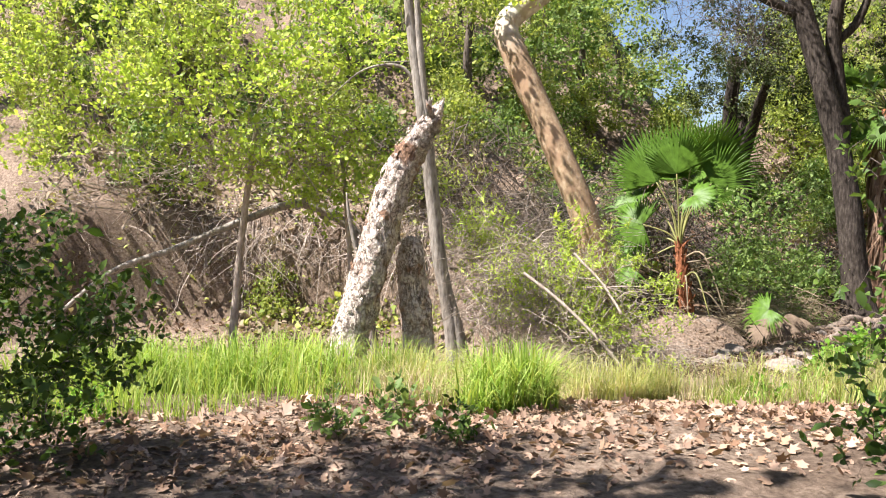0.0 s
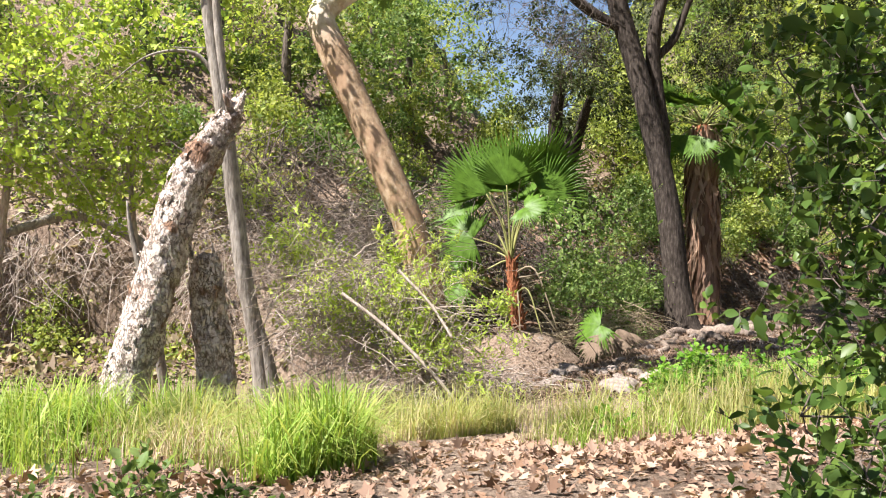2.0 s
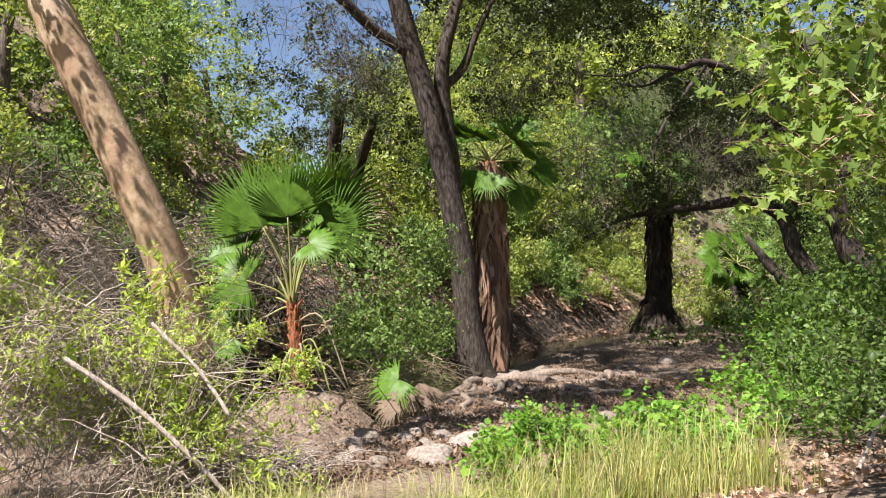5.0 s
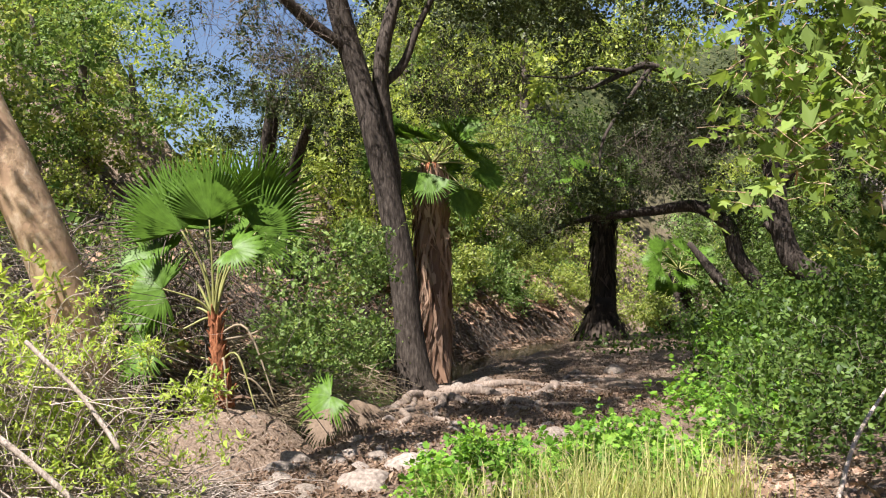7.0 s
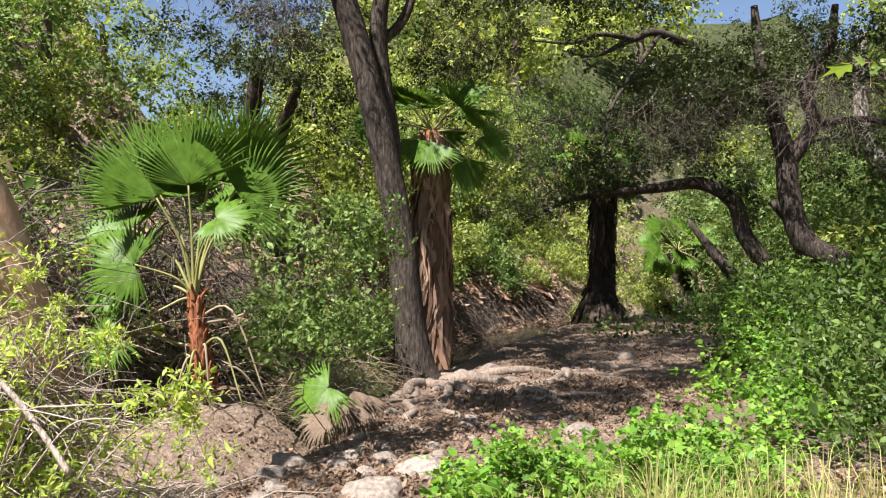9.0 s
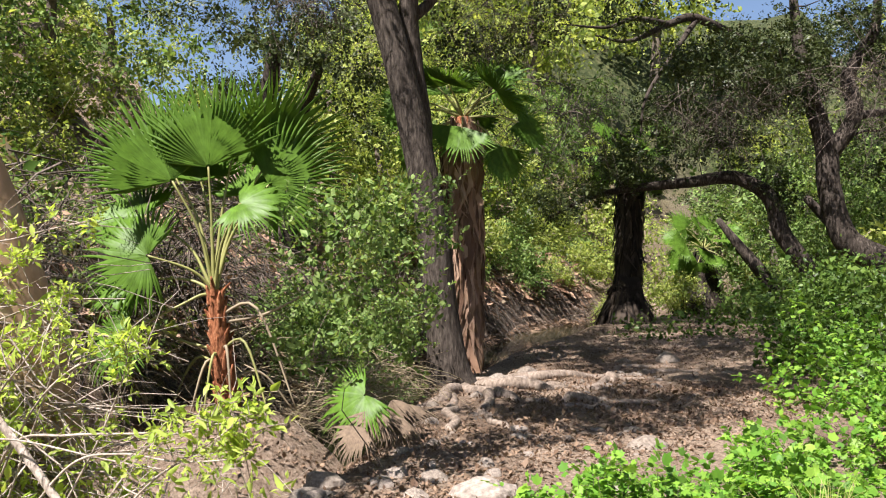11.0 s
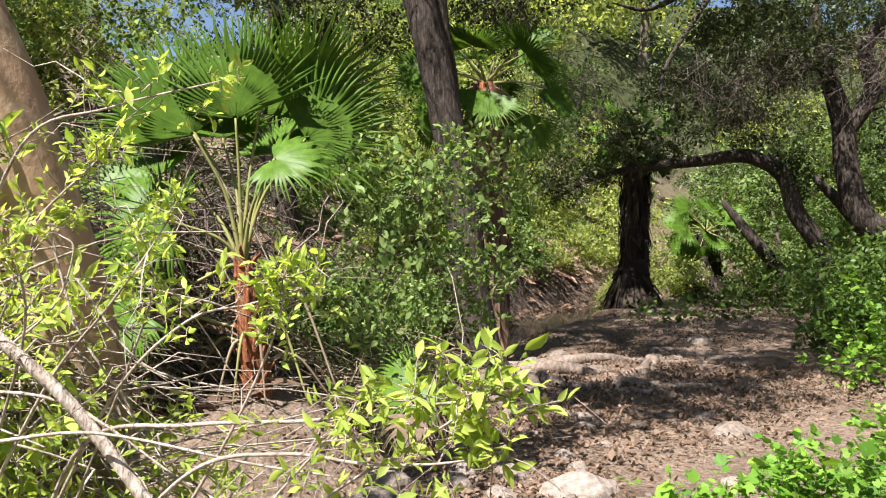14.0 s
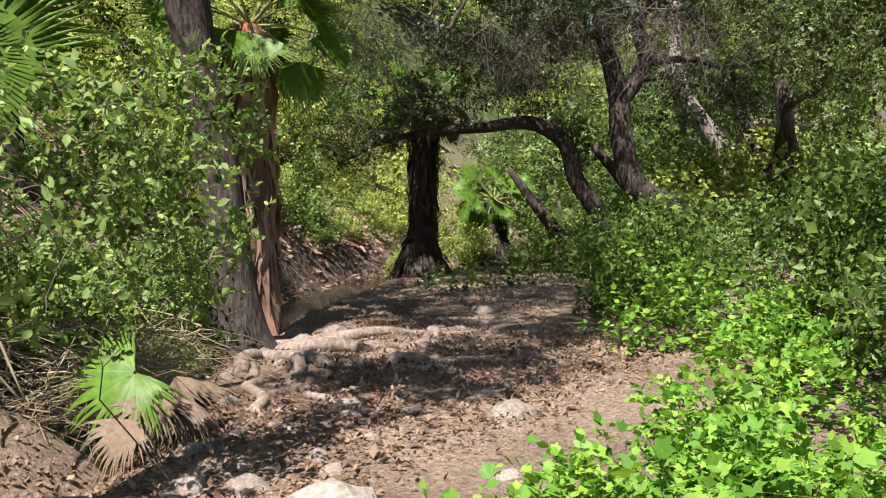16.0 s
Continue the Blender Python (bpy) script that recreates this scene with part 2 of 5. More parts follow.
def smooth_noise(p, seed=0):
    """Value noise of points, 0 to 1."""
    i = np.floor(p)
    f = p - i
    f = f * f * (3 - 2 * f)
    r = 0
    for a in (0, 1):
        for b in (0, 1):
            for c in (0, 1):
                w = (f[..., 0] if a else 1 - f[..., 0]) * (f[..., 1] if b else 1 - f[..., 1]) * (f[..., 2] if c else 1 - f[..., 2])
                r = r + w * lattice(i + np.array([a, b, c]), seed)
    return r


def fractal(p, octaves=4, seed=0):
    r, w = 0, 0.5
    for k in range(octaves):
        r = r + w * (smooth_noise(p * 2 ** k, seed + k) - 0.5)
        w *= 0.55
    return r


def spline(pts, per=6):
    """A smooth line through points (rows may carry the radius as a fourth number)."""
    p = np.asarray(pts, float)
    p = np.vstack([2 * p[0] - p[1], p, 2 * p[-1] - p[-2]])
    rows = []
    u = np.linspace(0, 1, per, endpoint=False)[:, None]
    for k in range(1, len(p) - 2):
        a, b, c, d = p[k - 1:k + 3]
        rows.append(0.5 * (2 * b + (c - a) * u + (2 * a - 5 * b + 4 * c - d) * u ** 2 + (3 * b - a - 3 * c + d) * u ** 3))
    return np.vstack(rows + [p[-2:-1]])


class Pile:
    """Gathers corners and faces of many pieces for one mesh."""

    def __init__(self):
        self.v, self.t, self.q, self.n = [], [], [], 0

    def add(self, v, t=None, q=None):
        v = np.asarray(v).reshape(-1, 3)
        self.v.append(v)
        if t is not None:
            self.t.append(np.asarray(t).reshape(-1, 3) + self.n)
        if q is not None:
            self.q.append(np.asarray(q).reshape(-1, 4) + self.n)
        self.n += len(v)

    def mesh(self, name, material, smooth=False):
        v = np.vstack(self.v) if self.v else np.zeros((0, 3))
        return mesh_of(name, v, np.vstack(self.t) if self.t else None, np.vstack(self.q) if self.q else None, material, smooth)


def tube(pile, line, sides=7, rough=0.0, seed=0, close=True, grain=3.0):
    """A tapering stem along rows of x, y, z, radius."""
    line = np.asarray(line, float)
    p, r = line[:, :3], np.maximum(line[:, 3], 0.0008)
    tan = unit(np.gradient(p, axis=0))
    ref = np.where(np.abs(tan[:, 2:3]) > 0.9, np.array([[1.0, 0.1, 0]]), np.array([[0.0, 0.1, 1]]))
    a = np.zeros_like(p)
    a[0] = unit(np.cross(tan[0], ref[0]))
    for k in range(1, len(p)):
        a[k] = unit(a[k - 1] - tan[k] * np.dot(a[k - 1], tan[k]))
    b = np.cross(tan, a)
    ang = np.arange(sides) * 2 * math.pi / sides
    ring = a[:, None] * np.cos(ang)[None, :, None] + b[:, None] * np.sin(ang)[None, :, None]
    rr = np.repeat(r[:, None], sides, 1)
    if rough:
        q = p[:, None] + ring * r[:, None, None]
        rr = rr * (1 + rough * 2 * fractal(q * np.array([1, 1, 0.5]) * grain / max(r.mean(), 0.01) * 0.15, 4, seed))
    v = p[:, None] + ring * rr[..., None]
    n = len(p)
    i = (np.arange(n - 1)[:, None] * sides + np.arange(sides)[None]).ravel()
    j = (np.arange(n - 1)[:, None] * sides + (np.arange(sides)[None] + 1) % sides).ravel()
    quads = np.stack([i, j, j + sides, i + sides], 1)
    v = v.reshape(-1, 3)
    tris = None
    if close:
        v = np.vstack([v, p[-1:] + tan[-1:] * r[-1] * 0.4])
        e = (n - 1) * sides
        tris = np.stack([e + np.arange(sides), e + (np.arange(sides) + 1) % sides, np.full(sides, n * sides)], 1)
    pile.add(v, tris, quads)


DIAMOND = (np.array([[0, 0, 0], [-0.3, 0.45, 0.08], [0, 1, -0.06], [0.3, 0.45, 0.08]]), np.array([[0, 2, 1], [0, 3, 2]]))
LANCE = (np.array([[0, 0, 0], [-0.15, 0.3, 0.05], [-0.13, 0.6, 0.05], [0, 1, -0.12], [0.13, 0.6, 0.05], [0.15, 0.3, 0.05], [0, 0.5, -0.01]]),
         np.array([[0, 6, 1], [1, 6, 2], [2, 6, 3], [6, 4, 3], [6, 5, 4], [0, 5, 6]]))
LEAFLET = (np.array([[0, 0, 0], [-0.13, 0.22, 0.03], [-0.19, 0.48, 0.05], [-0.12, 0.76, 0.02], [0, 1, -0.1], [0.12, 0.76, 0.02], [0.19, 0.48, 0.05], [0.13, 0.22, 0.03], [0, 0.5, -0.015]]),
           np.array([[0, 8, 1], [1, 8, 2], [2, 8, 3], [3, 8, 4], [8, 5, 4], [8, 6, 5], [8, 7, 6], [0, 7, 8]]))
OVAL = (np.array([[0, 0, 0], [-0.22, 0.25, 0.06], [-0.27, 0.6, 0.06], [0, 1, -0.1], [0.27, 0.6, 0.06], [0.22, 0.25, 0.06], [0, 0.5, 0]]),
        np.array([[0, 6, 1], [1, 6, 2], [2, 6, 3], [6, 4, 3], [6, 5, 4], [0, 5, 6]]))


def lobed_shape(lobes=5, deep=0.5):
    ang, rad = [], []
    for k in range(lobes):
        a = radians(-120 + 240 * k / (lobes - 1))
        ang.append(a)
        rad.append(1.0 if k == lobes // 2 else 0.82 if abs(k - lobes // 2) == 1 else 0.62)
        if k < lobes - 1:
            ang.append(a + radians(120 / (lobes - 1)))
            rad.append(deep)
    v = [[0, 0, 0]] + [[math.sin(a) * r * 0.62, 0.35 + math.cos(a) * r * 0.62, 0.10 * r * (1 if i % 2 else -0.4)] for i, (a, r) in enumerate(zip(ang, rad))]
    n = len(ang)
    return np.array(v), np.array([[0, k + 1, k + 2] for k in range(n - 1)])


def spray_shape():
    """Three leaves on one small shoot."""
    base, tris = DIAMOND
    v, f = [], []
    for k, (a, y, s) in enumerate(((-0.9, 0.0, 0.55), (0.15, 0.45, 0.6), (1.0, 0.25, 0.5))):
        c, n = math.cos(a), math.sin(a)
        v += [[(q[0] * c + q[1] * n) * s, y + (q[1] * c - q[0] * n) * s, q[2] * s + 0.12 * k - 0.1] for q in base]
        f += [[i + 4 * k for i in t] for t in tris]
    return np.array(v), np.array(f)


SPRAY = spray_shape()
LOBED = lobed_shape(5, 0.55)
STAR = lobed_shape(5, 0.4)


def leaves(pile, where, size, shape=DIAMOND, along=None, lift=0.6, droop=0.3, spread=0.35):
    """Leaves of one shape at points: along is the way each points, lift how far they face up."""
    n = len(where)
    d = rng.normal(size=(n, 3)) if along is None else along + rng.normal(size=(n, 3)) * 0.5
    d[:, 2] -= droop
    d = unit(d)
    up = rng.normal(size=(n, 3)) * (1 - lift) + np.array([0, 0, lift])
    s = unit(np.cross(d, up))
    up = np.cross(s, d)
    k = size * np.exp(rng.normal(size=n) * spread)
    base, tris = shape
    v = where[:, None] + k[:, None, None] * (base[None, :, 0:1] * s[:, None] + base[None, :, 1:2] * d[:, None] + base[None, :, 2:3] * up[:, None])
    pile.add(v, (np.arange(n)[:, None, None] * len(base) + tris[None]).reshape(-1, 3))


def branching(root, radius, ends, wander=0.12, step=0.45, twig=0.006):
    """Limbs that grow from the root line (rows of x, y, z, radius) to the ends, forking from what has grown before."""
    nodes = [np.array(r[:3]) for r in root]
    rad = [r[3] for r in root]
    ends = np.asarray(ends)
    order = np.argsort(np.linalg.norm(ends - nodes[-1], axis=1))
    limbs = []
    for k in order:
        e = ends[k]
        arr = np.array(nodes)
        dist = np.linalg.norm(arr - e, axis=1) + 0.35 * np.maximum(0, arr[:, 2] - e[2])
        j = int(np.argmin(dist))
        a = arr[j]
        length = np.linalg.norm(e - a)
        m = max(2, int(length / step))
        u = np.linspace(0, 1, m + 1)[:, None]
        line = a + (e - a) * u
        bend = rng.normal(size=3) * wander * length
        line = line + np.sin(u * math.pi) * bend + rng.normal(size=line.shape) * wander * 0.25 * step * (u > 0)
        line[:, 2] += (np.sin(u * math.pi) * length * 0.08)[:, 0]
        r0 = min(rad[j] * 0.7, max(twig * 1.5, radius * 0.09 * length ** 0.8))
        r = r0 + (twig - r0) * u[:, 0]
        limbs.append(np.hstack([line, r[:, None]]))
        for q, w in zip(line[1:], r[1:]):
            nodes.append(q)
            rad.append(w)
    return limbs


def in_blobs(blobs, n, shell=0.5):
    """Points in ellipsoids (x, y, z, rx, ry, rz), more of them towards the outside."""
    b = np.asarray(blobs, float)
    w = (b[:, 3] * b[:, 4] * b[:, 5]) ** 0.65
    k = rng.choice(len(b), n, p=w / w.sum())
    return b[k, :3] + unit(rng.normal(size=(n, 3))) * (rng.random((n, 1)) ** shell) * b[k, 3:]


def strands(pile, lines, radius, sides=3):
    """Many thin twigs at once: lines is (n, k, 3), radius (n,) at the base."""
    n, k, _ = lines.shape
    tan = unit(np.gradient(lines, axis=1))
    a = unit(np.cross(tan, np.array([0.31, 0.17, 0.93])))
    b = np.cross(tan, a)
    r = radius[:, None] * np.linspace(1, 0.35, k)[None]
    ang = np.arange(sides) * 2 * math.pi / sides
    v = lines[:, :, None] + r[:, :, None, None] * (a[:, :, None] * np.cos(ang)[:, None] + b[:, :, None] * np.sin(ang)[:, None])
    i = (np.arange(k - 1)[:, None] * sides + np.arange(sides)[None]).ravel()
    j = (np.arange(k - 1)[:, None] * sides + (np.arange(sides)[None] + 1) % sides).ravel()
    q = np.stack([i, j, j + sides, i + sides], 1)
    pile.add(v, None, (np.arange(n)[:, None, None] * k * sides + q[None]).reshape(-1, 4))


def arcs(start, end, sag, jitter=0.05, k=5):
    """Bowed lines from start to end points, raised (or, minus, hanging) by sag at the middle."""
    u = np.linspace(0, 1, k)[None, :, None]
    v = start[:, None] + (end - start)[:, None] * u
    v = v + np.array([0, 0, 1.0]) * (4 * u * (1 - u)) * np.asarray(sag).reshape(-1, 1, 1)
    return v + rng.normal(size=v.shape) * jitter * np.minimum(1, u * 3)


def sprigs(leafy, woody, tips, per, size, length, shape, upward=0.5, lift=0.5, radius=0.003, spread=0.3):
    """Short shoots from the tips, each with leaves set along it."""
    n = len(tips)
    d = rng.normal(size=(n, 3))
    d[:, 2] += upward * 2
    d = unit(d)
    l = length * (0.5 + rng.random(n))[:, None]
    strands(woody, arcs(tips, tips + d * l, 0 * l[:, 0], 0.004, 4), np.full(n, radius))
    u = np.tile(np.linspace(0.15, 1.0, per), n)[:, None]
    k = np.repeat(np.arange(n), per)
    side = unit(np.cross(d[k], rng.normal(size=(n * per, 3))))
    leaves(leafy, tips[k] + d[k] * l[k] * u, size, shape, side + d[k] * (0.3 + 0.9 * u), lift, 0.1, spread)


def tree(name, at, trunk, blobs, label, category, bark, leaf, clumps=60, per=120, size=0.07, clump=0.35, shape=DIAMOND, sides=9,
         rough=0.12, wander=0.12, twig=0.006, lift=0.5, shell=0.5, group="", droop=0.3, stems=(), flat=0.7, shoots=0, upward=0.5, high=None):
    """A trunk line (world x, y, z, radius), limbs to the ends in the blobs and clumps of leaves there, or shoots with
    leaves
    set along them. at: its base. high: blobs and number of leaves added above view, only to cast shade."""
    at = np.asarray(at, float)
    ob = thing(name, at, label, category, group)
    if trunk is not None:
        line = spline(trunk, 7)
        line[:, :3] -= at
        p = Pile()
        tube(p, line, sides * 2, rough, int(abs(at[0] * 7)), True)
        part("trunk", p.mesh("trunk", bark, True), ob)
    else:
        line = np.array([[0, 0, -0.05, 0.05], [0, 0, 0.15, 0.05]])
    ends = in_blobs(np.asarray(blobs, float) - np.array([*at, 0, 0, 0]), clumps, shell)
    limbs = branching(line[len(line) // 3:], line[0, 3], ends, wander, twig=twig)
    for s in stems:
        s = spline(s, 6)
        s[:, :3] -= at
        p = Pile()
        tube(p, s, 11, rough, 3)
        part("stem", p.mesh("stem", bark, True), ob)
    wood, p = Pile(), Pile()
    for k, l in enumerate(limbs):
        tube(wood, l, 5 if l[0, 3] < 0.04 else 7, 0, k)
    tips = np.array([l[-1, :3] for l in limbs])
    mids = np.array([l[len(l) * 2 // 3, :3] for l in limbs])
    own = np.vstack([tips, tips, mids])
    if shoots:
        w = own[rng.integers(0, len(own), clumps * shoots)]
        w = w + rng.normal(size=w.shape) * clump * np.array([1, 1, flat])
        sprigs(p, wood, w, per, size, size * 2.2, shape, upward, lift, twig * 0.5)
    else:
        w = own[rng.integers(0, len(own), clumps * per)]
        w = w + rng.normal(size=w.shape) * clump * np.array([1, 1, flat]) * rng.random((len(w), 1)) ** 0.4
        leaves(p, w, size, shape, None, lift, droop)
    tagged(part("branchwork", wood.mesh("branchwork", bark, True), ob), kind="stuff")
    tagged(part("crown", p.mesh("crown", leaf), ob), kind="stuff")
    if high:
        p = Pile()
        w = in_blobs(np.asarray(high[0], float) - np.array([*at, 0, 0, 0]), high[1], 0.45)
        leaves(p, w[fractal(w * 0.9, 3, 77) > 0.0], 0.2, SPRAY, None, 0.6, droop)
        tagged(part("upper_crown", p.mesh("upper_crown", leaf), ob), kind="stuff")
    return ob

# ---- the ground: meadow, creek bed, cut bank and hillside ----
CREEK = np.array([[-60, 20], [-16, 15.2], [-6, 13.6], [-1, 12.9], [2.2, 12.9], [4.6, 14.6], [7.6, 17.6], [11.5, 20.8], [15.5, 22.9], [18.6, 24.9], [23, 26.2], [30, 28.5], [60, 42]], float)
PATH_RIGHT = np.array([0.66, -0.75])


def step_up(a, b, v):
    u = np.clip((v - a) / (b - a), 0, 1)
    return u * u * (3 - 2 * u)


def creek_distance(x, y):
    """Distance from the creek's line, positive on its far bank."""
    p = np.stack([x, y], -1)
    best = np.full(x.shape, 1e9)
    side = np.ones(x.shape)
    for a, b in zip(CREEK[:-1], CREEK[1:]):
        d = b - a
        u = np.clip(((p - a) @ d) / (d @ d), 0, 1)
        o = p - a - u[..., None] * d
        r = np.hypot(o[..., 0], o[..., 1])
        s = np.sign(d[0] * o[..., 1] - d[1] * o[..., 0])
        near = r < best
        best = np.where(near, r, best)
        side = np.where(near, s, side)
    return best * side


def ground_height(x, y, fine=True):
    x, y = np.broadcast_arrays(np.asarray(x, float), np.asarray(y, float))
    p = np.stack([x, y, np.zeros_like(x)], -1)
    meadow = (-0.95 + 0.25 * step_up(1.0, -1.5, x)) * step_up(4.2, 10.5, y) - 0.12 * step_up(14, 22, y)
    right = (x - 3) * PATH_RIGHT[0] + (y - 9) * PATH_RIGHT[1]
    meadow = meadow + np.maximum(0, right - 7.5) * 0.28 * step_up(7.5, 12, right)
    meadow = meadow + 0.12 * fractal(p * 0.5, 3, 5)
    d = creek_distance(x, y) + 0.7 * fractal(p * 0.6, 3, 11)
    bed = -1.55 + 0.1 * fractal(p * 1.5, 3, 2)
    left = step_up(1.5, -1.5, x)
    flat = 0.8 + 2.2 * left * step_up(-9, -4, x)
    u = np.maximum(0, d - flat)
    cut = 2.3 * left + 0.85 * (1 - left)
    bank = -1.35 + 0.35 * step_up(0.5, 2.0, d) + cut * step_up(0, 0.55, u) + 0.75 * np.maximum(0, u - 0.4) ** 0.98 * (1 - 0.35 * step_up(8, 30, u))
    notch = np.exp(-((np.degrees(np.arctan2(x, y)) - 18) / 8) ** 2) * (y > 0)
    bank = np.minimum(bank, (13 + 3 * fractal(p * 0.05, 3, 9)) * (1 - 0.74 * notch))
    rut = np.abs(fractal(p * 0.8, 4, 27))
    bank = bank + (0.9 * fractal(p * 0.45, 4, 21) + 0.6 * fractal(p * 1.6, 4, 23) - 1.2 * rut + 0.4 * fractal(p * 4, 4, 29)) * step_up(0, 1.2, u)
    h = meadow + (bed - meadow) * step_up(-1.7, -0.75, d)
    h = np.where(d > 0.5, np.maximum(bank, bed), h)
    h = np.maximum(h, -0.55 - 0.45 * ((x - 4.62) ** 2 + (y - 14.95) ** 2) + 0.1 * fractal(p * 2, 3, 71))
    h = h + 15 * (1 - 0.7 * notch) * step_up(30, 62, np.hypot(x - 5, y - 10)) * step_up(-40, 5, y)
    if fine:
        h = h + 0.09 * fractal(p * 2.7, 4, 31) + 0.035 * fractal(p * 9, 3, 41)
    return h


def axis_steps(a, b, fine, far):
    mid = np.arange(a, b + fine / 2, fine)
    out, s = [], fine
    v = 0.0
    while v < far:
        s *= 1.16
        v += s
        out.append(v)
    out = np.array(out)
    return np.concatenate([a - out[::-1], mid, b + out])


gx, gy = axis_steps(-7, 19, 0.125, 700), axis_steps(2.5, 24, 0.125, 700)
X, Y = np.meshgrid(gx, gy)
Z = ground_height(X, Y)
k = (np.arange(len(gy) - 1)[:, None] * len(gx) + np.arange(len(gx) - 1)[None]).ravel()
ground = new("ground", mesh_of("ground", np.stack([X, Y, Z], -1).reshape(-1, 3), None, np.stack([k, k + 1, k + 1 + len(gx), k + len(gx)], 1), M_EARTH, True))
tagged(ground, "dry brown earth of a creekside meadow and bank", "ground", kind="structure")

w = []
q = spline(CREEK[1:-1], 12)
s = unit(np.gradient(q, axis=0))
s = np.stack([-s[:, 1], s[:, 0]], 1)
edge = np.hstack([np.vstack([q - s * 1.9, q + s * 1.7]), np.full((len(q) * 2, 1), -1.33)])
k = np.arange(len(q) - 1)
water = new("water", mesh_of("water", edge, None, np.stack([k, k + 1, k + 1 + len(q), k + len(q)], 1), M_WATER))
tagged(water, "shallow dark still creek water between earth banks", "water", kind="structure")


def on_ground(x, y, sink=0.0):
    return np.array([x, y, float(ground_height(np.array(x), np.array(y))) - sink])


# ---- the leaning dead trunk, its stub and the thin grey stems beside it ----
def flakes(p, line, n, size, seed):
    """Loose plates of bark standing off a trunk."""
    r = np.random.default_rng(seed)
    k = r.integers(1, len(line) - 1, n)
    a = r.random(n) * 2 * math.pi
    axis = unit(line[k + 1, :3] - line[k - 1, :3])
    e1 = unit(np.cross(axis, np.array([0.3, 1, 0.0])))
    e2 = np.cross(axis, e1)
    out = e1 * np.cos(a)[:, None] + e2 * np.sin(a)[:, None]
    side = np.cross(axis, out)
    c = line[k, :3] + out * (line[k, 3:4] * (1.0 + 0.08 * r.random((n, 1)))) + axis * r.normal(size=(n, 1)) * 0.06
    h = size * (0.25 + 1.3 * r.random((n, 1)) ** 2)
    w = h * (0.35 + 0.4 * r.random((n, 1)))
    peel = r.random((n, 1)) * 0.25 * h
    v = np.stack([c - side * w * 0.5 - axis * h, c + side * w * 0.5 - axis * h * 0.8, c + side * w * 0.6 + axis * h + out * peel, c - side * w * 0.4 + axis * h * 0.9 + out * peel,
                  c + out * (0.02 + peel * 0.5)], 1)
    t = np.array([[0, 1, 4], [1, 2, 4], [2, 3, 4], [3, 0, 4]])
    p.add(v, (np.arange(n)[:, None, None] * 5 + t[None]).reshape(-1, 3))


at = np.array([-1.05, 9.35, -0.62])
dead = thing("dead_tree", at, "leaning broken dead trunk with pale flaking bark in the grass", "tree")
line = spline([(-1.28, 9.42, -0.9, 0.32), (-1.2, 9.5, -0.5, 0.255), (-1.0, 9.6, 0.3, 0.225), (-0.8, 9.78, 1.1, 0.21), (-0.56, 9.92, 1.8, 0.2), (-0.34, 10.0, 2.22, 0.17), (-0.2, 10.05, 2.4, 0.125), (-0.08, 10.08, 2.52, 0.085)], 24)
line[:, :3] -= at
p = Pile()
tube(p, line, 80, 0.42, 4, True, 7)
part("trunk", p.mesh("trunk", M_DEAD_BARK), dead)
p = Pile()
flakes(p, line[6:], 420, 0.05, 3)
tagged(part("loose_bark", p.mesh("loose_bark", M_DEAD_BARK), dead, "peeling pale bark plates"), kind="stuff")
for k in range(9):
    p = Pile()
    a = line[-4 - k % 4, :3]
    d = unit(np.array([0.5 + rng.normal() * 0.5, rng.normal() * 0.5, 0.9 + rng.random()]))
    tube(p, spline([(*a, 0.05), (*(a + d * 0.18 + rng.normal(size=3) * 0.03), 0.035), (*(a + d * 0.32), 0.004)], 4), 6, 0.3, k)
    part("splinter", p.mesh("splinter", M_DEAD_BARK), dead, "jagged splintered wood at the break")

at = np.array([-0.34, 10.1, -0.7])
stub = thing("dead_stump", at, "short broken dead stump with flaking pale bark", "stump")
line = spline([(-0.3, 10.1, -0.95, 0.25), (-0.34, 10.1, -0.4, 0.21), (-0.38, 10.1, 0.3, 0.19), (-0.42, 10.1, 0.85, 0.16), (-0.44, 10.1, 1.0, 0.1)], 18)
line[:, :3] -= at
p = Pile()
tube(p, line, 56, 0.42, 9, True, 7)
part("trunk", p.mesh("trunk", M_DEAD_BARK), stub)
p = Pile()
flakes(p, line[3:], 150, 0.05, 8)
tagged(part("loose_bark", p.mesh("loose_bark", M_DEAD_BARK), stub), kind="stuff")

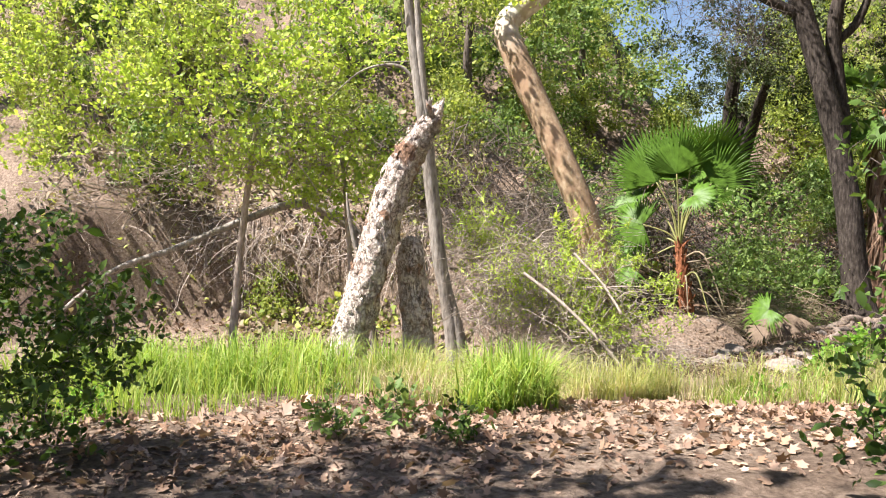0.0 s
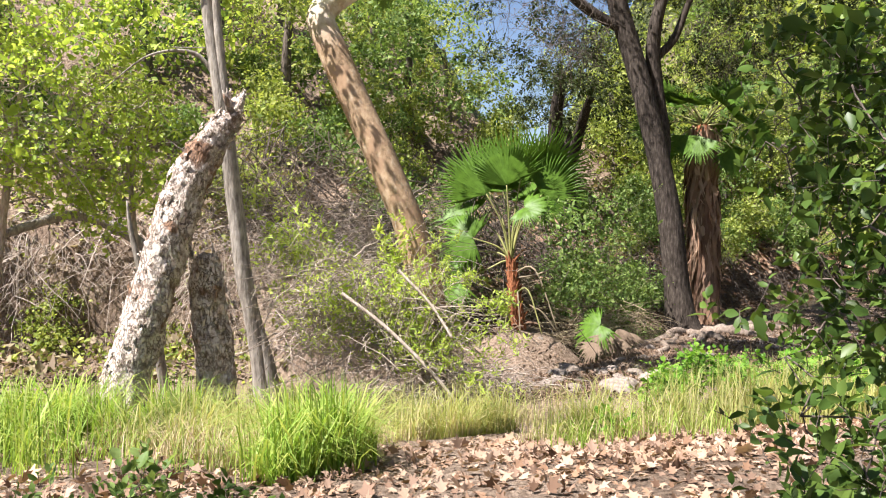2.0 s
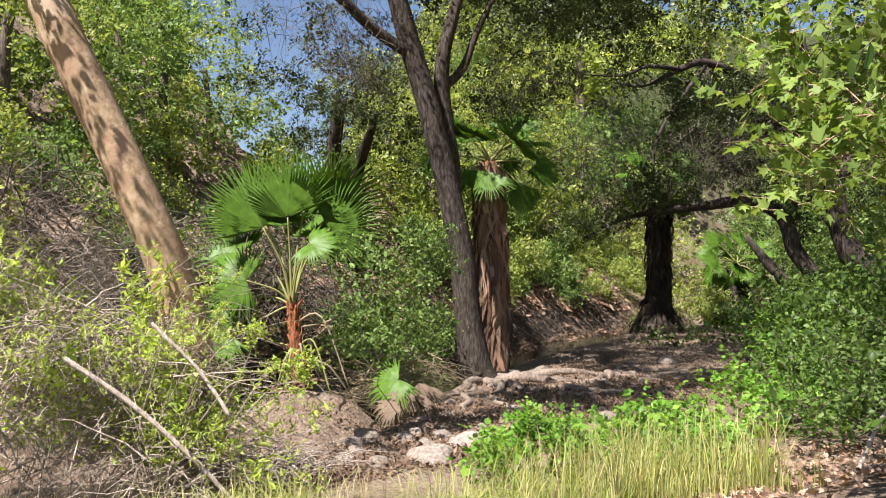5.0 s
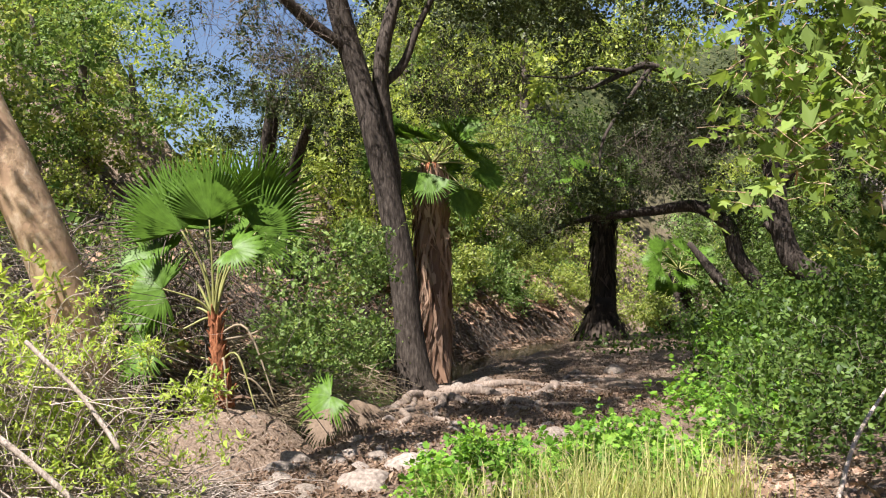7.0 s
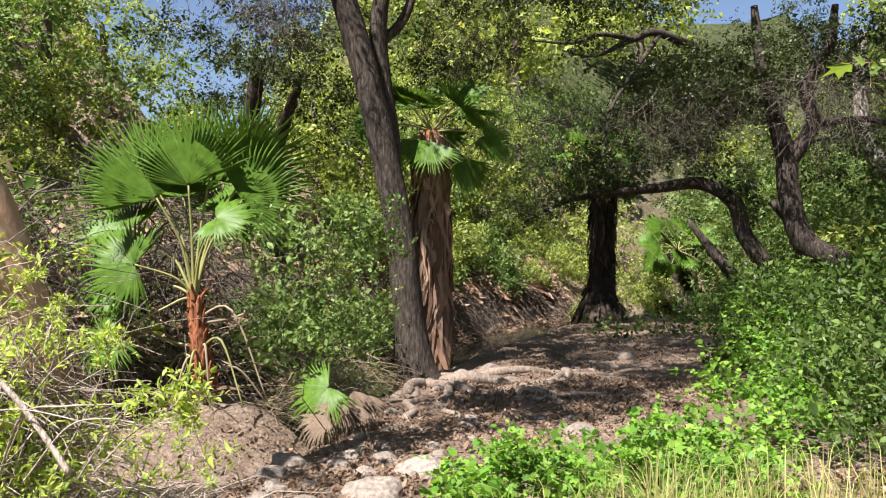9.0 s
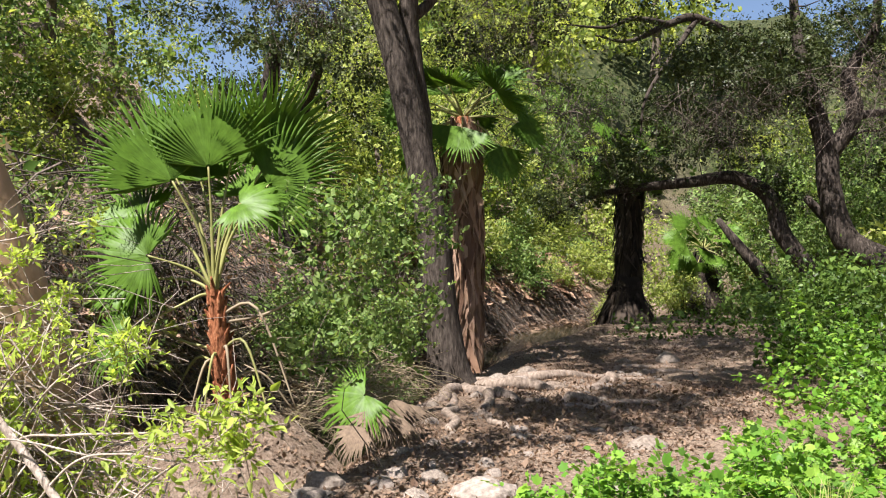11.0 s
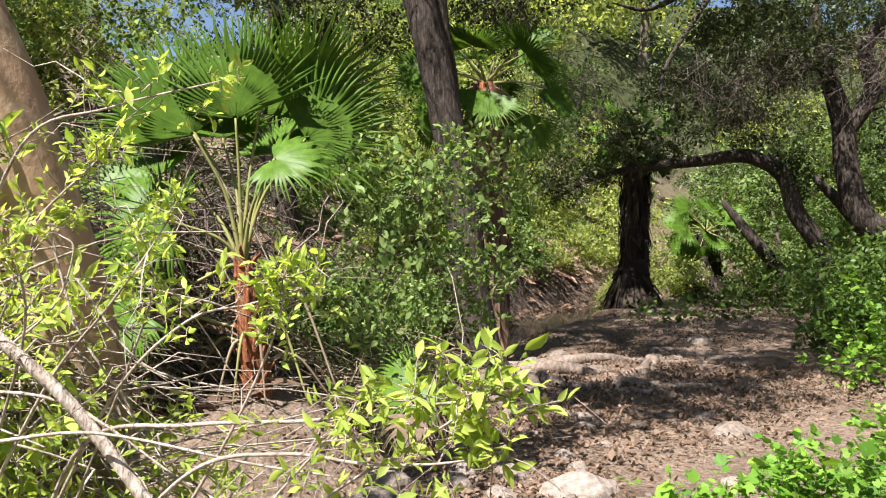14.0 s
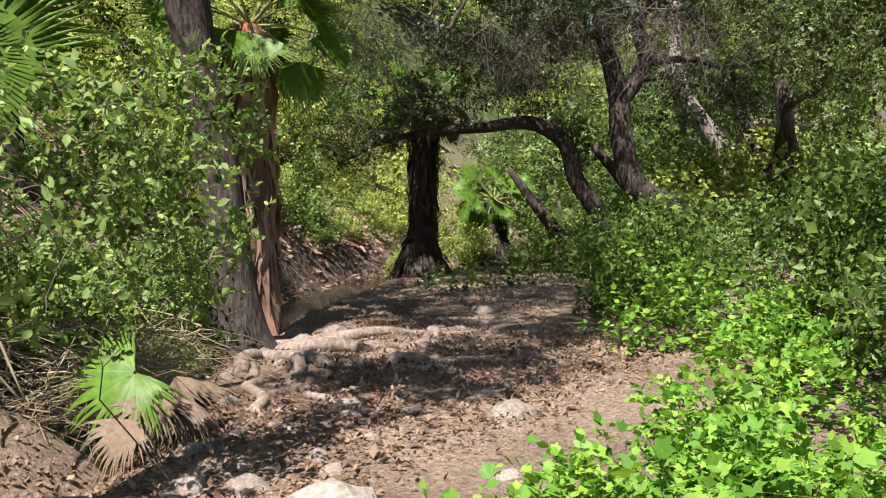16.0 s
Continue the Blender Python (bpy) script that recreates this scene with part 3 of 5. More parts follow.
# ---- the creekside trees ----
tree("elder_tree", (0.1, 11, -0.8),
     [(0.16, 11, -0.95, 0.12), (0.1, 11, -0.2, 0.1), (-0.06, 11, 0.74, 0.095), (-0.21, 11, 2.09, 0.09), (-0.34, 11, 3.1, 0.08), (-0.48, 11, 4.3, 0.065), (-0.5, 11, 5.6, 0.04)],
     [(-1.4, 11.8, 4.4, 1.6, 1.0, 1.4), (0.2, 11.5, 5.2, 1.5, 1.2, 1.2)], "slender grey elder tree with fresh yellow-green leaves", "tree", M_GREY_BARK, M_YELLOW_LEAF,
     46, 90, 0.075, 0.25, OVAL,
     stems=[[(0.3, 11, -0.95, 0.12), (0.2, 11, -0.3, 0.09), (0.02, 11, 0.5, 0.06), (-0.14, 11, 1.9, 0.05), (-0.3, 10.95, 3.4, 0.05), (-0.38, 10.95, 4.6, 0.035)],
            [(-0.33, 11, 3.05, 0.03), (-0.6, 11, 3.35, 0.025), (-1.1, 11, 3.3, 0.014), (-1.6, 11, 2.9, 0.006)],
            [(-0.9, 10.7, -0.8, 0.06), (-1.05, 10.6, 0.3, 0.055), (-1.25, 10.6, 1.2, 0.03), (-1.3, 10.6, 1.6, 0.01)]])

tree("sycamore_tree", (2.35, 11.2, -0.9),
     [(2.4, 11.2, -1.1, 0.25), (2.28, 11.25, 0.2, 0.22), (2.05, 11.25, 1.18, 0.205), (1.78, 11.3, 1.9, 0.2), (1.4, 11.45, 2.8, 0.19), (1.06, 11.6, 3.6, 0.19), (0.95, 11.75, 4.1, 0.18), (1.45, 11.9, 4.55, 0.16), (2.4, 12.1, 5.2, 0.13)],
     # all but the third blob are out of view, set to shade the path
     [(3.4, 12.6, 8.2, 1.6, 1.2, 0.9), (3.2, 11.6, 8.2, 1.2, 1.0, 0.8), (1.9, 11.9, 4.7, 0.5, 0.4, 0.3), (3.9, 11.5, 7.0, 1.0, 0.8, 0.5)], "leaning sycamore with mottled tan and white bark", "tree", M_SYC_BARK, M_SYC_LEAF,
     40, 60, 0.13, 0.35, STAR, 12, 0.06)

oak_trunk = [(9.0, 16.58, -1.35, 0.58), (8.9, 16.62, -0.95, 0.40), (8.83, 16.66, -0.4, 0.30), (8.75, 16.7, 0.3, 0.265), (8.65, 16.75, 1.3, 0.25), (8.47, 16.86, 2.5, 0.24), (8.26, 16.98, 3.6, 0.235), (7.97, 17.17, 4.9, 0.225), (7.72, 17.33, 5.9, 0.21), (7.3, 17.5, 7.6, 0.17)]
oak = tree("oak_tree", (8.94, 16.66, -1.05), oak_trunk,
           # blobs at y 12 to 15 are unseen, placed to shade the path
           [(6.8, 17.6, 8.6, 2.8, 2.4, 1.6), (10.0, 17.6, 7.6, 2.6, 2.2, 1.6), (8.8, 15.0, 8.2, 2.6, 2.4, 1.4), (12.2, 16.6, 6.4, 2.4, 2.2, 1.6), (6.6, 13.0, 7.6, 1.7, 1.4, 0.7), (8.8, 13.8, 7.4, 1.7, 1.4, 0.8), (5.2, 12.2, 7.4, 1.3, 1.1, 0.6), (10.4, 14.6, 7.0, 1.5, 1.3, 0.8), (12.0, 19.5, 5.0, 1.8, 1.6, 1.6)],
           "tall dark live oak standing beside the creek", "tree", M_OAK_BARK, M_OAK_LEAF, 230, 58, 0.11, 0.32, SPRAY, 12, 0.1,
           stems=[[(8.55, 16.95, 2.6, 0.16), (8.68, 17.16, 3.2, 0.17), (8.58, 17.26, 4.1, 0.17), (8.5, 17.31, 5.1, 0.16), (8.6, 17.24, 6.0, 0.14), (9.1, 17.2, 7.6, 0.1)],
                  [(8.5, 17.3, 4.9, 0.1), (9.0, 17.3, 5.4, 0.09), (9.3, 17.2, 6.2, 0.07), (9.8, 17.1, 7.2, 0.04)],
                  [(7.8, 17.25, 5.5, 0.12), (7.0, 17.3, 5.9, 0.11), (6.0, 17.2, 6.5, 0.09), (4.9, 17.0, 6.7, 0.06), (3.6, 17.2, 6.9, 0.03)]],
           # unseen leaves added overhead to dapple the path and wood with shade
           high=([(11.5, 16.5, 8.8, 3.0, 3.0, 1.2), (13.5, 19.5, 8.6, 3.0, 2.6, 1.2), (9.5, 19.5, 8.8, 3.0, 2.4, 1.2), (5.4, 11.4, 8.9, 1.9, 1.3, 0.7), (7.6, 12.6, 8.9, 1.8, 1.4, 0.7), (6.6, 15.0, 9.0, 1.6, 1.4, 0.7)], 16000))



# ---- fan palms ----
def fan(radius, seed, spread=150, count=34, hang=0.25, fold=0.16):
    """A pleated fan of blades, joined to the middle and free and narrow at the tips; it opens along +y from the stalk's end."""
    r = np.random.default_rng(seed)
    p = Pile()
    gap = radians(2 * spread / count)
    edges = radians(-spread) + gap * np.arange(count + 1)
    mids = edges[:-1] + gap / 2 + r.normal(size=count) * 0.012
    reach = radius * (0.78 + 0.22 * np.cos(mids * 0.7)) * (0.92 + 0.12 * r.random(count))
    limp = 0.5 + r.random(count)
    sway = r.normal(size=count) * 0.06

    def spot(a, u, long, low, soft):
        """A point at angle a, a share u out along a blade, lowered by its crease."""
        z = -hang * u ** 2.4 * long * soft + fold * long * u * abs(math.sin(a)) ** 1.5 - low * radius
        return [math.sin(a) * u * long, math.cos(a) * u * long, z]

    verts, quads = [], []
    shares = (0.03, 0.28, 0.52)
    for k, u in enumerate(shares):
        for i in range(count + 1):
            b, c = max(i - 1, 0), min(i, count - 1)
            verts.append(spot(edges[i], u, (reach[b] + reach[c]) / 2, 0.16 * u, (limp[b] + limp[c]) / 2))
            if i < count:
                verts.append(spot(mids[i], u, reach[i], 0.0, limp[i]))
    row = 2 * count + 1
    for k in range(2):
        quads += [[k * row + i, k * row + i + 1, (k + 1) * row + i + 1, (k + 1) * row + i] for i in range(row - 1)]
    for i in range(count):
        n, base = len(verts), 2 * row + 2 * i
        for u, wide in ((0.78, 0.22), (1.0, 0.02)):
            a = mids[i] + sway[i] * (u - 0.52)
            verts += [spot(a - gap * wide, u, reach[i], 0.03 * (1 - u), limp[i]), spot(a, u, reach[i], 0.0, limp[i]), spot(a + gap * wide, u, reach[i], 0.03 * (1 - u), limp[i])]
        for e in range(2):
            quads += [[base + e, base + e + 1, n + e + 1, n + e], [n + e, n + e + 1, n + e + 4, n + e + 3]]
    p.add(verts, None, quads)
    return p.mesh("frond", M_PALM)


FANS = [fan(0.8, 11, 78, 34, 0.02, 0.12), fan(0.8, 12, 105, 42, 0.16, 0.2), fan(0.7, 13, 120, 40, 0.4, 0.3)]


def fan_pose(tip, d, tilt, roll, size):
    """A fan at the stalk's end that goes on along the stalk, bent by tilt, with its upper face turned to the light."""
    y = Vector(d)
    side = y.cross(Vector((0, -0.6, 0.8)))
    side.normalize()
    y = Matrix.Rotation(radians(tilt), 3, side) @ y
    z = side.cross(y)
    m = Matrix((side, y, z)).transposed().to_4x4()
    return Matrix.Translation(tip) @ m @ Matrix.Rotation(radians(roll), 4, "Y") @ Matrix.Scale(size, 4)


def frond(parent, base, tip, tilt, roll=0.0, size=1.0, radius=0.016, kind=0):
    """A stalk from base to tip with a fan at its end; tilt in degrees is how far the fan faces up."""
    base, tip = np.asarray(base, float), np.asarray(tip, float)
    d = unit(tip - base)
    mid = (base + tip) / 2 + np.array([0, 0, 0.06 * np.linalg.norm(tip - base)])
    p = Pile()
    tube(p, spline([(*base, radius * 1.7), (*mid, radius), (*tip, radius * 0.7)], 5), 6)
    stalk = part("stalk", p.mesh("stalk", M_PETIOLE, True), parent)
    ob = part("fan", FANS[kind % 3], stalk)
    ob.matrix_basis = fan_pose(tip, d, tilt, roll, size)
    return stalk


def skirt(p, bottom, top, r0, r1, n, seed, length=0.6, width=0.04):
    """Dead leaf strips hanging down round a trunk."""
    r = np.random.default_rng(seed)
    u = r.random(n)
    a = r.random(n) * 2 * math.pi
    axis = np.asarray(top, float) - np.asarray(bottom, float)
    c = np.asarray(bottom) + axis * u[:, None]
    rad = (r0 + (r1 - r0) * u) * (0.7 + 0.6 * r.random(n) ** 2)
    out = np.stack([np.cos(a), np.sin(a), 0 * a], 1)
    side = np.stack([-np.sin(a), np.cos(a), 0 * a], 1)
    l = length * (0.5 + r.random(n))
    w = width * (0.5 + r.random(n))
    s = c + out * rad[:, None] * 0.8
    m = c + out * rad[:, None] * 1.05 - np.array([0, 0, 0.5]) * l[:, None] + side * (r.normal(size=n) * 0.06)[:, None]
    e = c + out * rad[:, None] * (0.9 + 0.55 * r.random((n, 1)) ** 2) - np.array([0, 0, 1.0]) * l[:, None] + side * (r.normal(size=n) * 0.12)[:, None]
    v = np.stack([s - side * w[:, None] * 0.6, s + side * w[:, None] * 0.6, m - side * w[:, None], m + side * w[:, None] + out * 0.015, e], 1)
    t = np.array([[0, 1, 3], [0, 3, 2], [2, 3, 4]])
    p.add(v, (np.arange(n)[:, None, None] * 5 + t[None]).reshape(-1, 3))


at = np.array([4.62, 14.75, -0.75])
palm = thing("fan_palm", at, "young fan palm with reddish trunk and glossy green fans", "palm")
hub = np.array([4.44, 14.72, 0.7]) - at
p = Pile()
tube(p, spline([(0, 0, -0.3, 0.15), (0.0, 0.02, 0.25, 0.125), (*(hub * 0.55), 0.105), (*(hub * 0.9), 0.085), (*hub, 0.06)], 8), 18, 0.2, 2)
part("trunk", p.mesh("trunk", M_PALM_FIBRE), palm)
for k in range(42):
    p = Pile()
    a, u = k * 2.4, k / 42
    c = hub * (0.1 + 0.88 * u)
    o = np.array([math.cos(a), math.sin(a), 0])
    w = 0.115 - 0.04 * u
    tube(p, spline([(*(c + o * w * 0.8), 0.036), (*(c + o * w + np.array([0, 0, 0.1])), 0.026), (*(c + o * (w + 0.02 + 0.07 * rng.random() ** 2) + np.array([0, 0, 0.2])), 0.012)], 3), 5)
    part("leaf_base", p.mesh("leaf_base", M_PALM_FIBRE, True), palm)
# the palm as seen from the trail: across, away and up
ACROSS, AWAY = np.array([0.82, -0.57, 0]), np.array([0.57, 0.82, 0])
# stalk end from the hub (across, away, up), the way the fan opens (degrees clockwise from up), its lean away, the turn of its face, size, kind
FRONDS = [(-0.62, 0.35, 1.36, -36, 0.15, -10, 1.25, 0), (-0.42, -0.1, 1.15, -34, -0.05, 15, 1.3, 0), (-0.04, -0.1, 1.3, -8, 0.0, -14, 1.3, 0), (0.12, 0.2, 1.4, 20, 0.15, 12, 1.3, 0), (0.58, 0.05, 1.42, 42, 0.1, 55, 1.3, 0),
          (0.6, -0.1, 1.12, 72, -0.1, 25, 1.05, 1), (0.36, -0.35, 0.9, 88, -0.3, -15, 0.8, 2), (-0.85, 0.25, 0.8, -80, 0.1, 20, 1.0, 1), (-0.6, -0.3, 0.36, -84, -0.2, -10, 1.05, 2), (-0.95, 0.15, 0.1, -100, 0.0, 15, 0.9, 2),
          (-0.85, -0.3, -0.45, -120, -0.1, 10, 0.85, 2), (0.2, 0.5, 1.05, 30, 0.6, -20, 1.0, 1), (-0.3, 0.5, 1.2, -25, 0.5, 20, 1.0, 0)]
for x, y, z, opens, lean, turn, size, kind in FRONDS:
    tip = hub + ACROSS * x + AWAY * y + np.array([0, 0, z])
    mid = hub + (tip - hub) * 0.5 + np.array([0, 0, 0.06 * np.linalg.norm(tip - hub)]) - ACROSS * x * 0.12
    p = Pile()
    tube(p, spline([(*(hub * 0.93), 0.03), (*(hub + (mid - hub) * 0.3), 0.021), (*mid, 0.015), (*tip, 0.011)], 5), 6)
    stalk = part("stalk", p.mesh("stalk", M_PETIOLE, True), palm)
    axis = Vector(ACROSS * math.sin(radians(opens)) + np.array([0, 0, math.cos(radians(opens))]) + AWAY * lean).normalized()
    face = Vector(-AWAY * 0.85 + np.array([0, 0, 0.55]))
    side = axis.cross(face).normalized()
    m = Matrix((side, axis, side.cross(axis))).transposed().to_4x4()
    part("fan", FANS[kind], stalk).matrix_basis = Matrix.Translation(tip) @ m @ Matrix.Rotation(radians(turn), 4, "Y") @ Matrix.Scale(size, 4)
for k, (x, y, z, reach) in enumerate([(-0.3, -0.2, 0.2, 0.4), (0.6, -0.3, 0.25, 0.55), (0.2, -0.3, 0.2, 0.5), (-0.1, -0.35, 0.3, 0.45), (1.0, 0.0, 0.7, 0.75), (-0.9, 0.1, 0.75, 0.55), (0.7, 0.3, 0.55, 0.3), (-0.7, 0.4, 0.5, 0.4), (0.9, -0.2, 0.45, 0.8)]):
    p = Pile()
    a = hub * reach
    e = ACROSS * x + AWAY * y
    tube(p, spline([(*a, 0.018), (*(a + e * 0.5 + np.array([0, 0, 0.1])), 0.016), (*(a + e + np.array([0, 0, 0.35 if z > 0.65 else -reach * 1.2])), 0.008)], 5), 6)
    part("dead_stalk", p.mesh("dead_stalk", M_PETIOLE if k % 2 else M_BRUSH, True), palm, "bare dry leaf stalk")


# dark: trunk, thatch and dead fans get the thatch colour with shade in it
def big_palm(at, height, lean, r_skirt, dark, fans, label, seed, spread=1.0):
    at = np.asarray(at, float)
    ob = thing("fan_palm", at, label, "palm")
    top = np.array([lean[0], lean[1], height])
    p = Pile()
    tube(p, spline([(0, 0, -0.4, 0.22), (*(top * 0.5), 0.17), (*top, 0.15)], 8), 14, 0.15, seed)
    part("trunk", p.mesh("trunk", M_SKIRT_SHADED if dark else M_PALM_FIBRE), ob)
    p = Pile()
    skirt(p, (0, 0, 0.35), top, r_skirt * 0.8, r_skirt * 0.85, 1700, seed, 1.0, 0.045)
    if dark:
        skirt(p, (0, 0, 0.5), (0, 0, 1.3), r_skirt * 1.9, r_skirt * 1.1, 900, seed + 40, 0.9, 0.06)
    tagged(part("thatch", p.mesh("thatch", M_SKIRT_SHADED if dark else M_SKIRT), ob, "hanging dead brown thatch"), kind="stuff")
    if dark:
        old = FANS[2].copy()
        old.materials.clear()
        old.materials.append(M_SKIRT_SHADED)
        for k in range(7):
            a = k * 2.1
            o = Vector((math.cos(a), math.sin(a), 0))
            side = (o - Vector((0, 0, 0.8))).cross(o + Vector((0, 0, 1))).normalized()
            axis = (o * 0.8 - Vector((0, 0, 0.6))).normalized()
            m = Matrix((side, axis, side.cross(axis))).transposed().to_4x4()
            part("dead_fan", old, ob, "drooping dead fan coloured dark for shade").matrix_basis = Matrix.Translation(o * r_skirt * 0.8 + Vector((0, 0, 1.1 + 0.28 * (k % 4)))) @ m @ Matrix.Scale(0.75, 4)
    r = np.random.default_rng(seed)
    for k in range(fans):
        a = k * 2.4 + 0.4
        up = 1.1 - 1.9 * (k / fans)
        d = np.array([math.cos(a), math.sin(a), up])
        frond(ob, top, top + unit(d) * spread * (0.85 + 0.3 * r.random()), -30 + 25 * up, r.normal() * 20, 1.1 * spread, 0.018, k % 3)
    return ob


big_palm((10.25, 18.1, -1.1), 4.7, (-0.05, 0.0), 0.36, False, 16, "tall fan palm with a skirt of brown dead thatch", 5)
big_palm((20.82, 23.73, -1.3), 5.4, (0.2, 0.0), 0.44, True, 16, "fan palm beside the water, its thick thatch skirt coloured dark for shade", 6)
big_palm((26.42, 25.04, -1.2), 2.5, (0.1, 0.0), 0.5, True, 18, "short fan palm with drooping dead fronds coloured dark for shade", 7)

# ---- live oaks beyond the path ----
tree("oak_tree", (22.75, 18.55, -0.9),
     [(22.63, 18.60, -0.35, 0.304), (22.66, 18.64, 0.60, 0.258), (22.25, 19.22, 1.71, 0.243), (22.09, 19.50, 2.74, 0.228), (21.52, 20.26, 3.32, 0.198), (20.72, 21.25, 3.21, 0.152), (19.73, 22.48, 3.06, 0.114), (18.93, 23.46, 2.82, 0.076), (18.12, 24.44, 2.19, 0.038)],
     [(21.6, 20.1, 3.7, 0.9, 0.8, 0.45), (20.2, 22.0, 3.4, 1.1, 1.0, 0.5), (22.3, 19.2, 2.9, 0.7, 0.6, 0.7), (18.9, 23.4, 3.0, 0.9, 0.8, 0.5), (21.2, 20.6, 4.3, 1.6, 1.4, 0.7), (19.4, 22.6, 3.9, 1.5, 1.3, 0.7), (18.0, 24.0, 2.6, 1.0, 0.9, 0.7), (20.4, 21.6, 5.4, 2.0, 1.8, 0.8), (21.6, 19.2, 5.6, 1.8, 1.6, 0.8)],
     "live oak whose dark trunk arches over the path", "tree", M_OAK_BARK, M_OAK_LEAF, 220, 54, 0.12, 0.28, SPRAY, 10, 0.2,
     stems=[[(26.50, 21.78, -0.41, 0.24), (25.82, 22.73, 1.05, 0.2), (25.26, 23.52, 2.32, 0.1)], [(26.64, 18.39, -0.32, 0.28), (25.93, 19.43, 1.66, 0.22), (25.30, 20.31, 2.92, 0.12)]])
tree("oak_tree", (24.0, 16.6, -0.8),
     [(23.77, 16.38, -0.33, 0.42), (23.42, 16.90, 0.83, 0.38), (22.82, 17.70, 1.53, 0.35), (22.62, 18.04, 2.92, 0.31), (22.61, 18.13, 4.01, 0.29), (22.46, 18.41, 5.24, 0.23), (22.28, 18.76, 6.95, 0.17), (22.23, 18.92, 8.49, 0.1)],
     [(20.0, 18.6, 6.4, 2.2, 1.9, 0.9), (23.5, 17.4, 7.2, 2.6, 2.2, 1.3), (17.6, 17.6, 5.6, 1.7, 1.5, 0.8), (15.4, 16.6, 5.2, 1.3, 1.2, 0.7), (18.2, 19.6, 4.0, 1.2, 1.0, 0.6), (24.6, 15.6, 4.2, 1.4, 1.2, 0.9)],
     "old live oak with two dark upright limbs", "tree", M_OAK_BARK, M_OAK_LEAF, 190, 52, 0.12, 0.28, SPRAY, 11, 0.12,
     stems=[[(22.62, 18.10, 3.77, 0.24), (23.08, 17.61, 4.93, 0.22), (23.02, 17.76, 6.02, 0.19), (23.44, 17.31, 7.10, 0.15), (23.58, 17.22, 8.34, 0.1)],
            [(21.78, 18.46, 6.32, 0.17), (20.02, 18.83, 6.66, 0.14), (18.25, 19.08, 7.08, 0.11), (17.42, 19.30, 6.84, 0.09), (16.23, 19.51, 6.28, 0.05), (15.27, 19.70, 6.30, 0.02)],
            [(18.25, 19.08, 7.08, 0.08), (17.38, 19.09, 6.09, 0.06), (16.42, 19.15, 4.87, 0.04), (16.16, 19.09, 3.89, 0.015)], [(17.42, 19.30, 6.84, 0.08), (16.19, 19.30, 6.77, 0.06), (15.34, 19.41, 6.44, 0.04), (14.19, 19.72, 6.39, 0.015)],
            [(23.17, 17.49, 4.93, 0.12), (23.95, 16.53, 5.01, 0.09), (24.52, 15.79, 4.78, 0.07), (25.60, 14.47, 5.24, 0.03)]],
     # unseen leaf layer added to darken the oaks from above
     high=([(14.0, 15.0, 9.2, 3.2, 3.0, 1.1), (18.5, 19.5, 9.4, 3.6, 3.2, 1.3), (22.0, 16.0, 9.6, 3.2, 3.2, 1.3), (15.5, 21.5, 9.4, 3.0, 2.8, 1.2), (19.0, 13.0, 9.4, 3.0, 2.6, 1.2)], 16000))
tree("oak_tree", (29.2, 17.2, 0.0),
     [(28.90, 17.19, 0.01, 0.4), (28.93, 17.33, 2.53, 0.33), (28.13, 18.49, 4.69, 0.27), (28.01, 18.75, 6.37, 0.22), (28.15, 18.74, 8.61, 0.16)],
     [(27, 20, 7.6, 3.0, 2.6, 1.6), (29, 17, 7.4, 2.8, 2.6, 1.8), (30, 15, 5.0, 2.2, 2.0, 1.2)], "live oak with a leaning grey trunk", "tree", M_GREY_BARK, M_OAK_LEAF, 90, 50, 0.14, 0.5, SPRAY,
     stems=[[(28.93, 17.33, 2.53, 0.2), (29.61, 16.56, 3.75, 0.16), (30.54, 15.39, 3.65, 0.12), (31.74, 13.95, 4.49, 0.05)]])

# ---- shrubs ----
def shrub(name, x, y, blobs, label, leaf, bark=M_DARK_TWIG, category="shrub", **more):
    at = on_ground(x, y, 0.03)
    b = [(x + u[0], y + u[1], at[2] + u[2], u[3], u[4], u[5]) for u in blobs]
    return tree(name, at, None, b, label, category, bark, leaf, **more)


# green thicket between young palm and oak
shrub("creek_shrub", 5.3, 12.6, [(-0.1, 0, 1.6, 0.8, 0.6, 0.7), (-0.4, 0.1, 2.2, 0.7, 0.6, 0.6), (0.4, 0.2, 2.4, 0.6, 0.5, 0.5), (-0.6, 0.1, 1.1, 0.4, 0.4, 0.3)], "bushy green creekside shrub with small leaves",
      M_GREEN_LEAF, clumps=120, per=6, shoots=6, size=0.05, clump=0.11, shape=OVAL, twig=0.004)
shrub("creek_shrub", 7.2, 16.6, [(0, 0, 1.2, 1.1, 0.8, 1.0), (-0.8, 0.4, 1.6, 0.8, 0.8, 0.8)], "leafy green shrub on the creek bank",
      M_GREEN_LEAF, clumps=110, per=110, size=0.06, clump=0.2, shape=DIAMOND, twig=0.004)

# bright vines beside the path
VINE = dict(category="vine", shape=LOBED, twig=0.003, lift=0.75, per=5, upward=0.35)
shrub("wild_cucumber_vine", 5.4, 9.9, [(-0.3, 0.2, 0.34, 0.42, 0.42, 0.24), (0.0, -0.2, 0.42, 0.55, 0.5, 0.28), (0.7, -0.3, 0.45, 0.6, 0.6, 0.33)], "low bright green vine with lobed leaves", M_VINE_LEAF, clumps=85, shoots=9, size=0.055, clump=0.085, **VINE)
